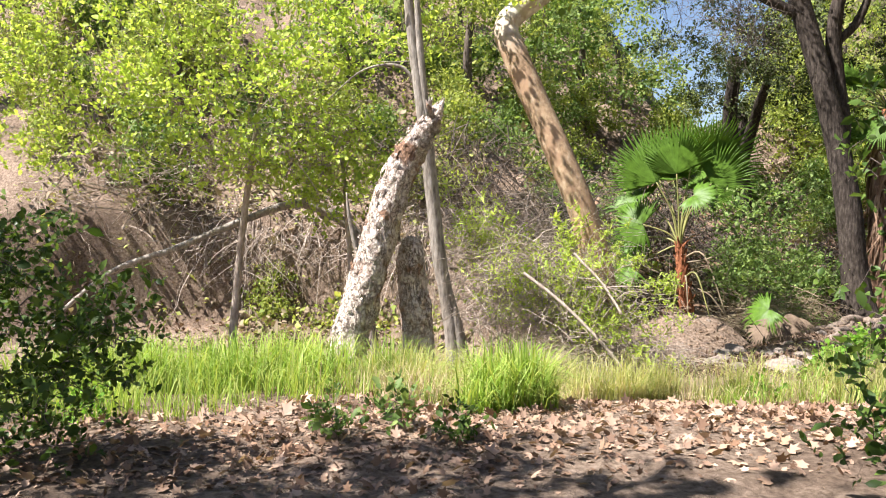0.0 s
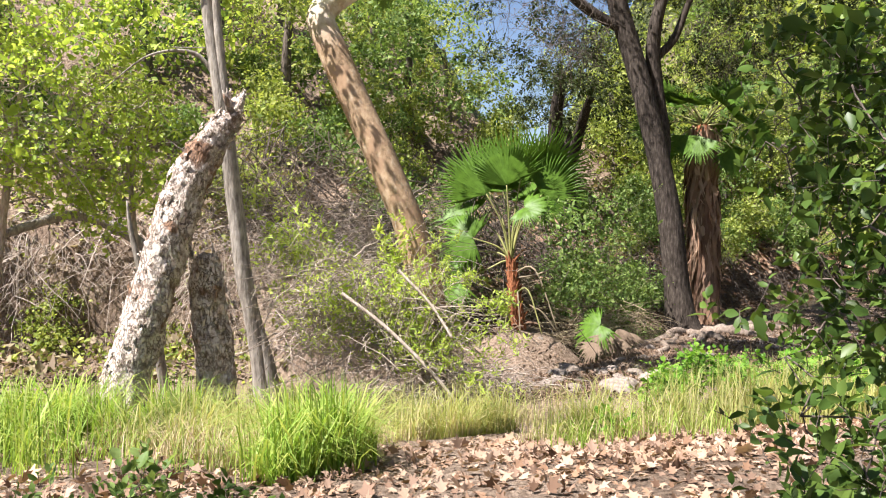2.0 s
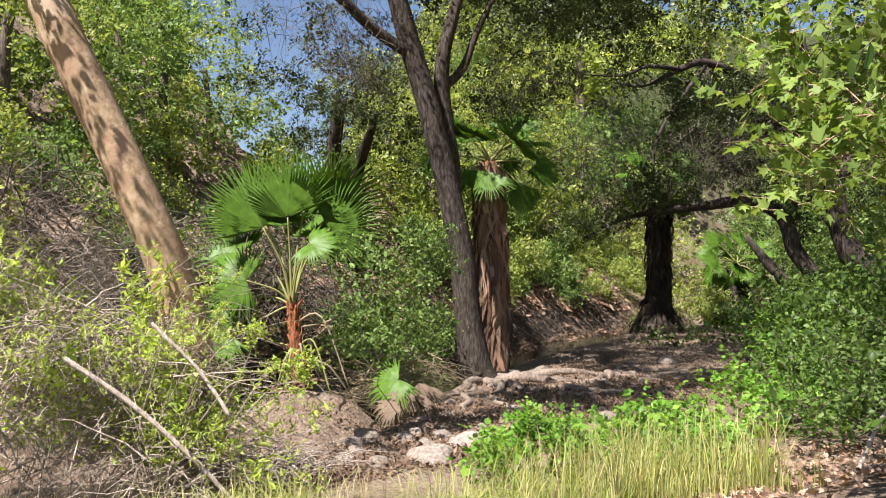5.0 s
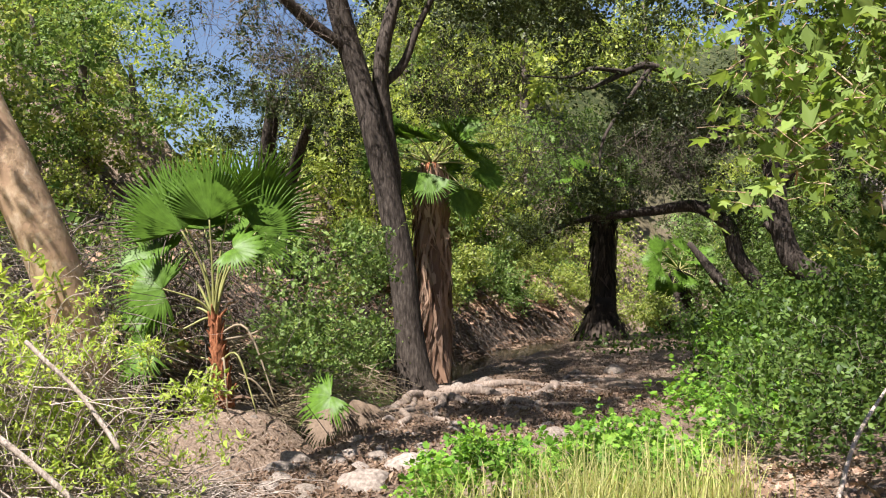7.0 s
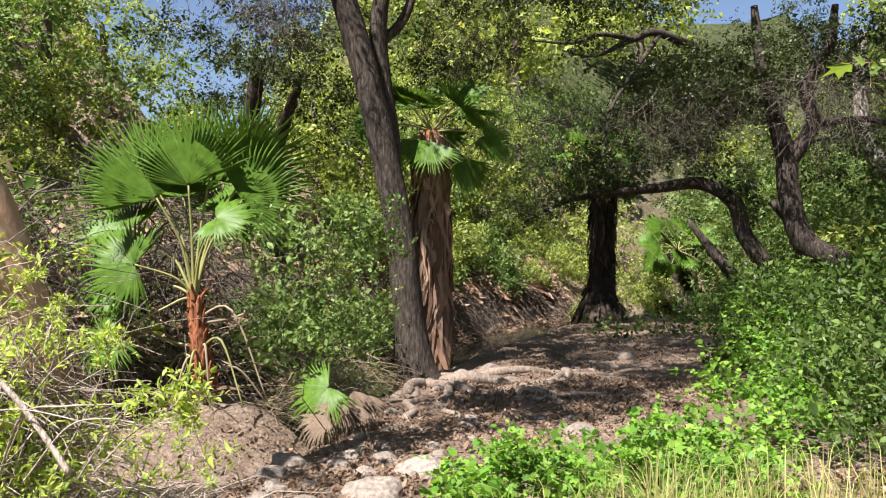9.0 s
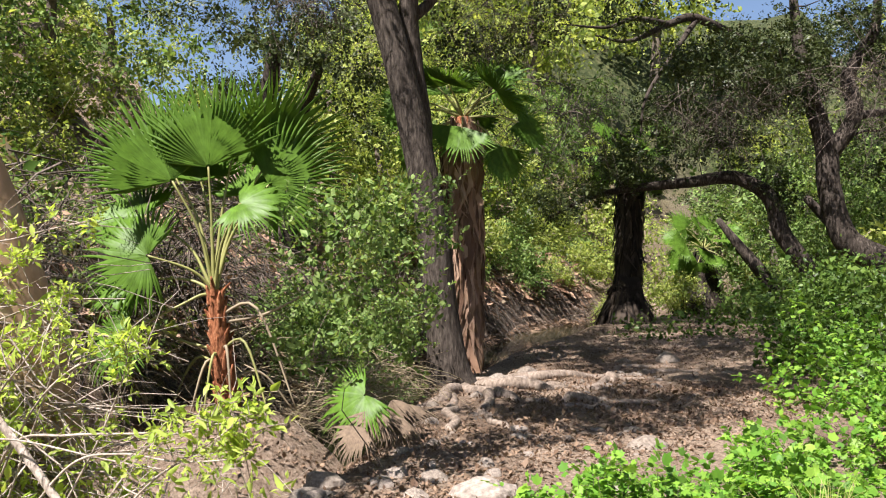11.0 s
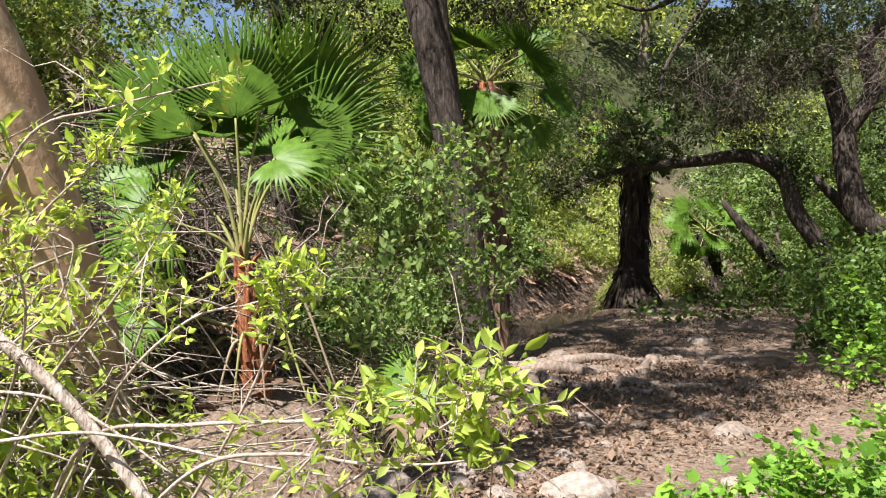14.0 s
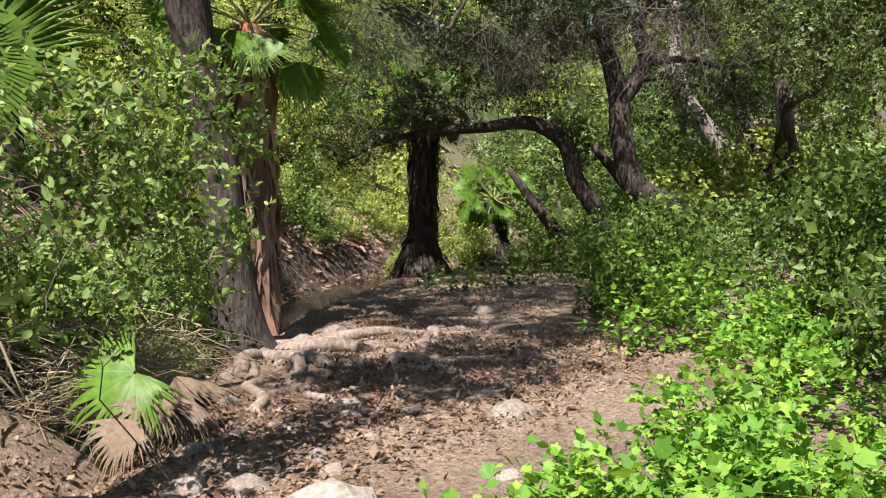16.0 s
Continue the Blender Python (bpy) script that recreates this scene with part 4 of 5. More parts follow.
shrub("wild_cucumber_vine", 6.9, 9.6, [(0, -0.4, 0.26, 0.8, 0.7, 0.26), (0.9, 0.5, 0.26, 0.6, 0.5, 0.26)], "sprawling bright green vine over low brush", M_VINE_LEAF, clumps=60, shoots=10, size=0.06, clump=0.11, **VINE)
shrub("wild_cucumber_vine", 9.4, 10.6, [(0, -0.4, 0.35, 1.0, 0.7, 0.33), (1.3, -0.1, 0.6, 0.8, 0.6, 0.42)], "bright green vine climbing over brush", M_VINE_LEAF, clumps=55, shoots=9, size=0.066, clump=0.14, **VINE)
shrub("wild_cucumber_vine", 12.5, 12.6, [(0, -0.4, 0.5, 1.4, 0.9, 0.5), (1.6, 0.3, 0.8, 1.2, 0.9, 0.6)], "vine mounded over a fallen limb", M_VINE_LEAF, clumps=55, shoots=8, size=0.08, clump=0.2, **VINE)
shrub("nettle_patch", 8.3, 8.4, [(0, 0, 0.55, 1.1, 1.0, 0.5), (1.2, 0.5, 0.9, 1.1, 0.9, 0.65), (0.3, 0.9, 0.9, 0.6, 0.5, 0.4)], "loose green trailside bush", M_NETTLE_LEAF, clumps=75, shoots=10, per=6, size=0.06, clump=0.15, shape=OVAL, twig=0.004)
shrub("nettle_patch", 11.5, 9.8, [(0, 0, 1.1, 1.6, 1.4, 1.1), (1.6, 0.5, 1.4, 1.5, 1.3, 1.1)], "dense green bush at the foot of the slope", M_BUSH_LEAF, clumps=130, per=90, size=0.08, clump=0.3, twig=0.004)
shrub("nettle_patch", 15.5, 14.0, [(0, 0, 1.0, 1.8, 1.4, 1.0), (2.0, 1.0, 1.2, 1.6, 1.4, 1.0)], "dense green undergrowth beneath the oaks", M_BUSH_LEAF, clumps=130, per=90, size=0.085, clump=0.33, twig=0.004)

def thicket(name, blobs, n, label, radius=0.004, length=0.9, material=M_TWIG, fall=0.35):
    """A tangle of bare twigs that rise, arch over and hang."""
    b = np.asarray(blobs, float)
    at = on_ground(b[0, 0], b[0, 1])
    k = rng.integers(0, len(b), n)
    s = b[k, :3] + unit(rng.normal(size=(n, 3))) * rng.random((n, 1)) ** 0.5 * b[k, 3:]
    d = rng.normal(size=(n, 3)) * np.array([1, 0.7, 0.5])
    d[:, 2] -= fall
    e = s + unit(d) * length * (0.4 + rng.random((n, 1)))
    g = ground_height(e[:, 0], e[:, 1], False) - 0.02
    e[:, 2] = np.maximum(e[:, 2], g)
    s[:, 2] = np.maximum(s[:, 2], ground_height(s[:, 0], s[:, 1], False))
    p = Pile()
    strands(p, arcs(s, e, 0.12 * length * rng.random(n), 0.02, 5) - at, radius * (0.5 + rng.random(n) ** 2 * 1.6))
    ob = new(name, p.mesh(name, material, True))
    ob.location = at
    return tagged(ob, label, "thicket", kind="stuff")


thicket("dry_thicket", [(3.1, 11.2, -0.75, 0.9, 0.5, 0.2), (2.6, 10.6, -0.6, 0.6, 0.4, 0.2)], 300, "low tangle of dry sticks on the creek edge", 0.006, 0.6)


def stick(points, label, material=M_TWIG, name="fallen_branch", sides=8):
    line = spline(points, 6)
    at = line[0, :3].copy()
    line[:, :3] -= at
    p = Pile()
    tube(p, line, sides, 0.15, 2)
    ob = new(name, p.mesh(name, material, True))
    ob.location = at
    return tagged(ob, label, "branch")


# yellow-green elder saplings and the dry thicket behind them
ELDER = dict(shape=LANCE, per=6, upward=0.9, lift=0.35)
shrub("elder_sapling", 2.3, 10.1, [(0.0, -0.3, 0.75, 0.5, 0.45, 0.35), (-0.25, 0.5, 1.3, 0.5, 0.4, 0.55), (0.65, -0.35, 1.0, 0.3, 0.2, 0.2), (0.3, -0.6, 0.85, 0.35, 0.2, 0.2), (0.35, -0.4, 0.5, 0.4, 0.3, 0.2), (-0.35, 0.1, 0.9, 0.4, 0.5, 0.5), (0.5, 0.7, 0.8, 0.4, 0.4, 0.4)],
      "leggy elder sapling with bright yellow-green young leaves", M_YELLOW_LEAF, M_TWIG, clumps=90, shoots=3, size=0.056, clump=0.06, twig=0.004, **ELDER)
shrub("elder_sapling", 2.0, 10.75, [(0, 0, 1.0, 0.6, 0.4, 0.6), (-0.2, 0.1, 1.9, 0.35, 0.3, 0.5)], "upright elder sapling with yellow-green leaves", M_YELLOW_LEAF, M_TWIG, clumps=60, shoots=3, size=0.065, clump=0.06, twig=0.004, **ELDER)
shrub("elder_sapling", 1.4, 11.3, [(0, 0, 1.4, 1.0, 0.4, 0.5), (-0.7, 0.2, 2.0, 0.6, 0.4, 0.5), (0.9, 0, 1.1, 0.5, 0.4, 0.5)], "elder sapling above a dry thicket", M_YELLOW_LEAF, M_TWIG, clumps=120, shoots=5, size=0.06, clump=0.1, twig=0.004, **ELDER)
shrub("elder_sapling", 1.3, 10.6, [(0, 0, 1.05, 0.8, 0.3, 0.45), (0.6, -0.1, 0.75, 0.5, 0.3, 0.4), (-0.5, 0.1, 1.4, 0.5, 0.3, 0.4), (0.2, -0.1, 1.5, 0.5, 0.3, 0.3)], "elder sapling spilling yellow-green leaves over a dry thicket", M_YELLOW_LEAF, M_TWIG, clumps=130, shoots=4, size=0.052, clump=0.09, twig=0.004, **ELDER)
shrub("elder_sapling", 0.7, 12.0, [(0.1, 0, 2.2, 0.8, 0.4, 0.6), (0.3, 0.1, 1.4, 0.7, 0.4, 0.5), (-0.4, 0.2, 3.0, 0.6, 0.4, 0.5)], "elder sapling rising through bare twigs", M_YELLOW_LEAF, M_TWIG, clumps=110, shoots=3, size=0.062, clump=0.1, twig=0.004, **ELDER)
# the elder beside the trail: its boughs with the number of leafy shoots on each and the length of its leaves
BOUGHS = [([(1.64, 10.38, -0.05, 0.01), (1.78, 10.03, 0.70, 0.00825), (1.87, 9.77, 1.08, 0.0065), (2.02, 9.61, 1.16, 0.00475), (2.22, 9.46, 1.22, 0.003)], 16, 0.0299),
          ([(1.94, 10.17, -0.04, 0.011), (2.02, 9.85, 0.36, 0.00972), (2.18, 9.55, 0.44, 0.00843), (2.38, 9.35, 0.46, 0.00715), (2.51, 9.19, 0.50, 0.00587), (2.63, 9.08, 0.52, 0.00458), (2.69, 9.02, 0.55, 0.0033)], 27, 0.0447),
          ([(2.03, 9.85, 0.02, 0.01), (2.18, 9.55, 0.33, 0.0086), (2.31, 9.33, 0.40, 0.0072), (2.44, 9.18, 0.39, 0.0058), (2.58, 9.06, 0.40, 0.0044), (2.67, 8.99, 0.44, 0.003)], 22, 0.0421),
          ([(1.94, 10.17, -0.04, 0.009), (2.07, 9.82, 0.46, 0.00742), (2.19, 9.61, 0.67, 0.00585), (2.30, 9.47, 0.72, 0.00427), (2.40, 9.33, 0.77, 0.0027)], 22, 0.0335),
          ([(1.79, 10.40, -0.08, 0.009), (1.96, 10.03, 0.47, 0.00742), (2.07, 9.82, 0.70, 0.00585), (2.15, 9.69, 0.87, 0.00427), (2.17, 9.62, 0.96, 0.0027)], 22, 0.0299),
          ([(1.59, 10.54, 0.09, 0.009), (1.79, 10.15, 0.69, 0.00742), (1.92, 9.92, 0.91, 0.00585), (2.02, 9.79, 1.04, 0.00427), (2.06, 9.76, 1.09, 0.0027)], 21, 0.0299),
          ([(2.14, 9.77, 0.02, 0.008), (2.26, 9.56, 0.37, 0.0066), (2.32, 9.45, 0.59, 0.0052), (2.34, 9.40, 0.72, 0.0038), (2.33, 9.38, 0.79, 0.0024)], 22, 0.0335),
          ([(2.24, 9.58, 0.06, 0.008), (2.32, 9.39, 0.29, 0.00613), (2.39, 9.28, 0.43, 0.00427), (2.43, 9.22, 0.52, 0.0024)], 10, 0.0336),
          ([(2.29, 9.48, 0.10, 0.008), (2.41, 9.30, 0.30, 0.0066), (2.52, 9.15, 0.42, 0.0052), (2.61, 9.06, 0.51, 0.0038), (2.63, 9.04, 0.56, 0.0024)], 14, 0.039),
          ([(1.71, 10.58, -0.04, 0.008), (1.85, 10.22, 0.55, 0.00613), (1.93, 10.04, 0.82, 0.00427), (2.03, 9.97, 0.95, 0.0024)], 18, 0.0275),
          ([(1.77, 10.17, -0.00, 0.008), (1.88, 9.83, 0.62, 0.00613), (1.85, 9.79, 0.83, 0.00427), (1.81, 9.76, 0.91, 0.0024)], 18, 0.0299),
          ([(2.01, 10.24, -0.08, 0.008), (2.16, 9.94, 0.56, 0.00613), (2.19, 9.86, 0.76, 0.00427), (2.16, 9.88, 0.90, 0.0024)], 21, 0.0275)]
elder = thing("elder_bush", on_ground(1.75, 9.85), "elder bush with arching bare stems and large yellow-green leaves", "shrub")
leafy, woody = Pile(), Pile()
for way, count, size in BOUGHS:
    line = spline(way, 8)
    line[:, 3] *= 0.6
    line[:, :3] -= np.array(elder.location)
    p = Pile()
    tube(p, line, 7, 0.1, count)
    part("stem", p.mesh("stem", M_TWIG, True), elder)
    k = (len(line) * (0.4 + 0.6 * rng.random(count) ** 0.6)).astype(int).clip(0, len(line) - 1)
    tips = np.vstack([line[k, :3] + rng.normal(size=(count, 3)) * 0.025, line[-1:, :3]])
    sprigs(leafy, woody, tips, 6, size, size * 1.9, LEAFLET, 0.45, 0.45, 0.0016, 0.25)
    k = rng.integers(len(line) // 4, len(line), 7)
    d = unit(rng.normal(size=(7, 3)) + np.array([0, 0, 0.2]))
    strands(woody, arcs(line[k, :3], line[k, :3] + d * (0.12 + 0.25 * rng.random((7, 1))), 0.02 * np.ones(7), 0.012, 5), np.full(7, 0.0022))
tagged(part("twig_work", woody.mesh("twig_work", M_TWIG, True), elder), kind="stuff")
tagged(part("leaves", leafy.mesh("leaves", M_YELLOW_LEAF), elder, "soft yellow-green pointed leaves"), kind="stuff")
stick([(1.67, 9.98, 0.82, 0.016), (1.81, 9.88, 0.66, 0.0163), (1.97, 9.77, 0.48, 0.0165), (2.12, 9.66, 0.24, 0.0168), (2.20, 9.60, 0.09, 0.017)], "bare grey stick leaning in the elder")
stick([(1.72, 9.95, 0.51, 0.0048), (1.96, 9.78, 0.48, 0.0039), (2.20, 9.60, 0.28, 0.003)], "bare grey stick leaning in the elder")
stick([(1.81, 9.82, 0.40, 0.0048), (2.01, 9.68, 0.42, 0.004), (2.29, 9.48, 0.35, 0.0032), (2.45, 9.36, 0.32, 0.0024)], "bare grey stick leaning in the elder")
stick([(2.03, 9.97, 0.76, 0.0036), (2.17, 9.87, 0.54, 0.003), (2.38, 9.72, 0.47, 0.0024)], "bare grey stick leaning in the elder")
stick([(1.96, 9.96, 0.90, 0.0036), (2.02, 9.92, 0.64, 0.0032), (2.12, 9.84, 0.45, 0.0028), (2.16, 9.82, 0.33, 0.0024)], "bare grey stick leaning in the elder")
stick([(2.13, 9.89, 0.84, 0.003), (2.26, 9.80, 0.69, 0.0024), (2.38, 9.72, 0.47, 0.0018)], "bare grey stick leaning in the elder")
stick([(1.85, 9.98, 0.58, 0.0036), (1.96, 9.90, 0.70, 0.003), (2.00, 9.87, 0.84, 0.0024), (1.97, 9.89, 0.88, 0.0018)], "bare grey stick leaning in the elder")
# the taller elders over the cut bank
tree("elder_tree", (-3.4, 12.4, -1.0), [(-3.4, 12.4, -1.2, 0.07), (-3.2, 12.4, 0.8, 0.055), (-2.9, 12.2, 2.5, 0.04), (-2.6, 12, 4, 0.02)],
     [(-2.3, 11.6, 3.1, 1.3, 0.8, 1.3), (-4.4, 11.5, 3.3, 1.7, 1.0, 1.8), (-3.4, 11.8, 4.8, 2, 1.0, 1.2), (-2.8, 12, 2.1, 1.1, 0.8, 0.5), (-6.0, 11.2, 3.2, 1.3, 0.9, 2.0)],
     "young elder with yellow-green spring leaves over bare twigs", "tree", M_TWIG, M_YELLOW_LEAF, 400, 6, 0.068, 0.2, OVAL, 6, shoots=6, upward=0.4, lift=0.4)
tree("elder_tree", (-1.4, 12.6, -1.0), [(-1.4, 12.6, -1.2, 0.05), (-1.5, 12.5, 0.8, 0.04), (-1.6, 12.4, 2.4, 0.03)],
     [(-1.4, 12.2, 2.4, 0.7, 0.5, 0.8), (-1.9, 12.2, 1.6, 0.6, 0.5, 0.5)], "small elder with sparse yellow-green leaves", "tree", M_TWIG, M_YELLOW_LEAF, 90, 7, 0.07, 0.15, OVAL, 5, shoots=4, upward=0.4, lift=0.4)


thicket("dry_thicket", [(1.0, 11.0, 0.2, 0.9, 0.4, 0.7), (1.9, 11.0, 0.0, 0.6, 0.4, 0.55), (1.4, 11.0, 0.5, 0.9, 0.4, 0.5)], 1100, "tangled thicket of bare dry twigs", 0.0055, fall=0.5)
thicket("dry_thicket", [(0.6, 12.0, 0.9, 0.9, 0.4, 0.9), (1.6, 12.2, 0.9, 0.7, 0.4, 0.8)], 800, "bare grey twigs between the trunks", 0.004, 1.1)
thicket("dry_thicket", [(2.0, 10.3, -0.45, 0.6, 0.5, 0.3), (1.5, 10.6, -0.2, 0.6, 0.4, 0.5), (2.5, 10.6, -0.5, 0.5, 0.4, 0.2)], 380, "heap of bare dry sticks beside the elder sapling", 0.005, 0.8)
thicket("dry_thicket", [(-3.4, 12.3, 2.1, 2.2, 0.7, 0.8), (-4.8, 12.0, 1.6, 1.6, 0.7, 0.9), (-2.2, 12.2, 2.6, 1.2, 0.6, 0.9)], 480, "grey hanging bare twigs below the elder", 0.007, 0.8, M_TWIG, 0.1)
thicket("dry_thicket", [(4.6, 15.6, -0.2, 1.3, 0.8, 0.5), (5.9, 14.9, -0.7, 0.8, 0.6, 0.35), (6.8, 15.4, -0.6, 0.8, 0.5, 0.4)], 700, "dry brush along the creek edge", 0.005, 0.9, M_BRUSH)


stick([(-1.2, 12.9, 0.75, 0.075), (-1.7, 12.85, 1.2, 0.075), (-2.34, 12.79, 1.45, 0.07), (-3.04, 12.64, 1.25, 0.06), (-4.21, 12.3, 0.75, 0.05), (-5.1, 12.0, 0.4, 0.04), (-6.0, 11.7, -0.4, 0.03)], "bent grey fallen limb across the cut bank", M_GREY_BARK)
stick([(1.05, 10.2, 0.55, 0.022), (1.5, 10.0, 0.2, 0.022), (1.95, 9.75, -0.25, 0.02), (2.3, 9.6, -0.68, 0.018)], "pale dry stick leaning through the sapling")
stick([(6.2, 6.9, -0.25, 0.018), (7.2, 7.3, 0.0, 0.017), (8.4, 7.6, 0.35, 0.01)], "thin pale dead branch lying on the slope")

# bushes close to the trail
shrub("shade_bush", 2.15, 3.35, [(0.1, 0.1, 0.75, 0.5, 0.6, 0.75), (0.3, 0.3, 1.6, 0.5, 0.6, 0.5), (0.55, 0.5, 1.1, 0.55, 0.45, 0.5), (0.2, 0.7, 1.95, 0.35, 0.35, 0.35)], "dark green leafy bush close to the trail", M_BUSH_LEAF, clumps=140, shoots=6, per=6, size=0.052, clump=0.11, shape=OVAL, twig=0.004)
shrub("shade_bush", -2.3, 4.1, [(0, 0.1, 0.4, 0.45, 0.5, 0.45), (-0.3, 0.2, 1.1, 0.5, 0.6, 0.5), (0.4, 0.3, 0.8, 0.3, 0.4, 0.3)], "dark leafy bush in shade beside the trail", M_BUSH_LEAF, clumps=110, shoots=7, per=6, size=0.045, clump=0.12, shape=OVAL, twig=0.004)
tree("sycamore_tree", (8.5, 4.6, 0.3), [(8.5, 4.6, -0.2, 0.2), (8.2, 4.8, 2, 0.16), (7.4, 5.4, 3.6, 0.11), (6.2, 6.4, 4.1, 0.06)],
     [(5.7, 6.6, 2.6, 0.8, 0.7, 0.6), (6.9, 6.2, 3.3, 1.2, 1.0, 0.8), (7.0, 6.6, 2.3, 1.0, 0.8, 0.7), (4.9, 6.3, 2.0, 0.5, 0.45, 0.4)], "sycamore bough with broad lobed green leaves", "tree", M_SYC_BARK, M_SYC_LEAF, 110, 5, 0.09, 0.2, STAR, shoots=8, upward=0.1, lift=0.6,
     # unseen leaves added on the sun side to shade the trailside bushes
     high=([(6.3, 7.4, 9.2, 2.0, 1.4, 0.8), (8.6, 10.2, 9.0, 2.0, 1.6, 0.8), (10.5, 7.0, 9.0, 2.2, 2.0, 0.8), (7.6, 4.8, 7.6, 1.6, 1.4, 1.2)], 7000))

for x, y, leaf in ((-0.7, 4.9, M_GREEN_LEAF), (-0.3, 5.0, M_GREEN_LEAF), (-2.4, 5.2, M_VINE_LEAF), (0.1, 4.75, M_BUSH_LEAF), (3.0, 7.4, M_VINE_LEAF)):
    shrub("seedling", x, y, [(0, 0, 0.14, 0.16, 0.14, 0.1)], "small leafy weed among the fallen leaves", leaf, category="weed", clumps=10, shoots=4, per=5, size=0.045, clump=0.05, shape=OVAL, twig=0.003)

# ---- the oak wood over and beyond the path ----
stock_oak = []
for k in range(2):
    y0 = 300 + 30 * k
    stock_oak.append(tree("oak_tree", (0, y0, 0), [(0, y0, -0.6, 0.4), (0.2, y0, 1.2, 0.3), (0.7 - k, y0 + 0.3, 3.0, 0.24), (0.9 - 2 * k, y0, 5, 0.16)],
                          [(0, y0, 6.2, 3.6, 3.4, 2.0), (2.6, y0 + 1, 4.4, 2.2, 2.2, 1.4), (-2.4, y0 - 1, 4.2, 2.4, 2.2, 1.5), (0.3, y0 - 2.2, 4.0, 1.9, 1.9, 1.3)],
                          "live oak with dark leaning trunk and dense small leaves", "tree", M_OAK_BARK, M_OAK_LEAF, 150, 42, 0.14, 0.33, SPRAY, group="oaks beyond the path",
                          stems=[[(0.3, y0, 1.5, 0.18), (1.1, y0 + 0.5, 2.2, 0.15), (1.7, y0 + 0.2, 3.4, 0.12), (2.9, y0 + 0.9, 3.9, 0.08), (3.7, y0 + 0.6, 5.0, 0.03)], [(0.1, y0, 1.8, 0.2), (-1.0, y0 - 0.6, 3.4, 0.16), (-2.4, y0 - 1.2, 4.4, 0.08)]]))
OAK_SPOTS = [(16.5, 8.5, 30, 1.0), (19.5, 8.0, 100, 1.0), (27.5, 15.5, 200, 1.1), (32.5, 24.5, 320, 1.1), (36.0, 20.5, 40, 1.3), (8.5, 22.5, 60, 0.9)]
for k, (x, y, a, s) in enumerate(OAK_SPOTS):
    m = pose(*on_ground(x, y, 0.1), 0, 0, a) @ Matrix.Scale(s, 4)
    ob = stock_oak[k] if k < 2 else copy_thing(stock_oak[k % 2], m)
    ob.matrix_basis = m

# an unseen tree, added behind the start of the trail to shade it
tree("sycamore_tree", (-4.6, -1.5, 0), [(-4.6, -1.5, -0.3, 0.3), (-4.2, -1.0, 3, 0.24), (-3.4, 0, 6, 0.15)],
     [(-3.6, 1.4, 7.2, 2.2, 1.8, 1.2), (-0.6, 1.9, 7.4, 1.2, 1.1, 0.7), (-5.2, 2.4, 7, 1.8, 1.4, 1.0)], "unseen sycamore added to shade the trail", "tree", M_SYC_BARK, M_SYC_LEAF, 90, 45, 0.14, 0.4, STAR)

# ---- hillside brush and trees ----
stock = []
for k, (leaf, cl, per) in enumerate([(M_FAR_LEAF, 90, 80), (M_GREEN_LEAF, 90, 80), (M_FAR_LEAF, 80, 80)]):
    y0 = 200 + 20 * k
    stock.append(tree("hillside_tree", (0, y0, 0), [(0, y0, -0.5, 0.14), (0.2, y0, 1.2, 0.11), (0.1, y0 + 0.2, 2.6, 0.07)],
                      [(0, y0, 3.2, 1.9, 1.9, 1.5), (1, y0 + 0.5, 1.7, 1.3, 1.3, 1.1), (-1, y0 - 0.4, 1.5, 1.4, 1.3, 1.0), (0.1, y0 - 1, 1.3, 1.2, 1, 0.9)],
                      "leafy tree on the canyon slope", "tree", M_DARK_TWIG, leaf, cl, per - 62, 0.18, 0.36, SPRAY, group="trees on the slope"))
stock_bush = []
for k, leaf in enumerate([M_GREEN_LEAF, M_FAR_LEAF]):
    y0 = 260 + 20 * k
    stock_bush.append(tree("hillside_bush", (0, y0, 0), None, [(0, y0, 0.7, 1.0, 0.9, 0.6), (0.5, y0, 1.2, 0.7, 0.7, 0.5)], "scrubby green bush on the bank", "shrub", M_TWIG, leaf, 50, 36, 0.092, 0.2, group="bushes on the bank", twig=0.005))


def plant_out(makers, n, box, near, far, gap, seed, sizes, first=True, gully=0.0):
    """Copies of the makers on the far bank, between two distances from the creek."""
    r = np.random.default_rng(seed)
    spots, tries = [], 0
    while len(spots) < n and tries < 6000:
        tries += 1
        x, y = r.uniform(box[0], box[1]), r.uniform(box[2], box[3])
        d = float(creek_distance(np.array(x), np.array(y)))
        if abs(math.degrees(math.atan2(x - 1, y - 4)) - 18.5) < gully:
            continue
        if d < near or d > far or any((x - a) ** 2 + (y - b) ** 2 < gap * gap for a, b in spots):
            continue
        spots.append((x, y))
    for k, (x, y) in enumerate(spots):
        m = pose(*on_ground(x, y, 0.08), 0, 0, r.uniform(0, 360)) @ Matrix.Scale(r.uniform(*sizes), 4)
        ob = makers[k] if first and k < len(makers) else copy_thing(makers[k % len(makers)], m)
        ob.matrix_basis = m


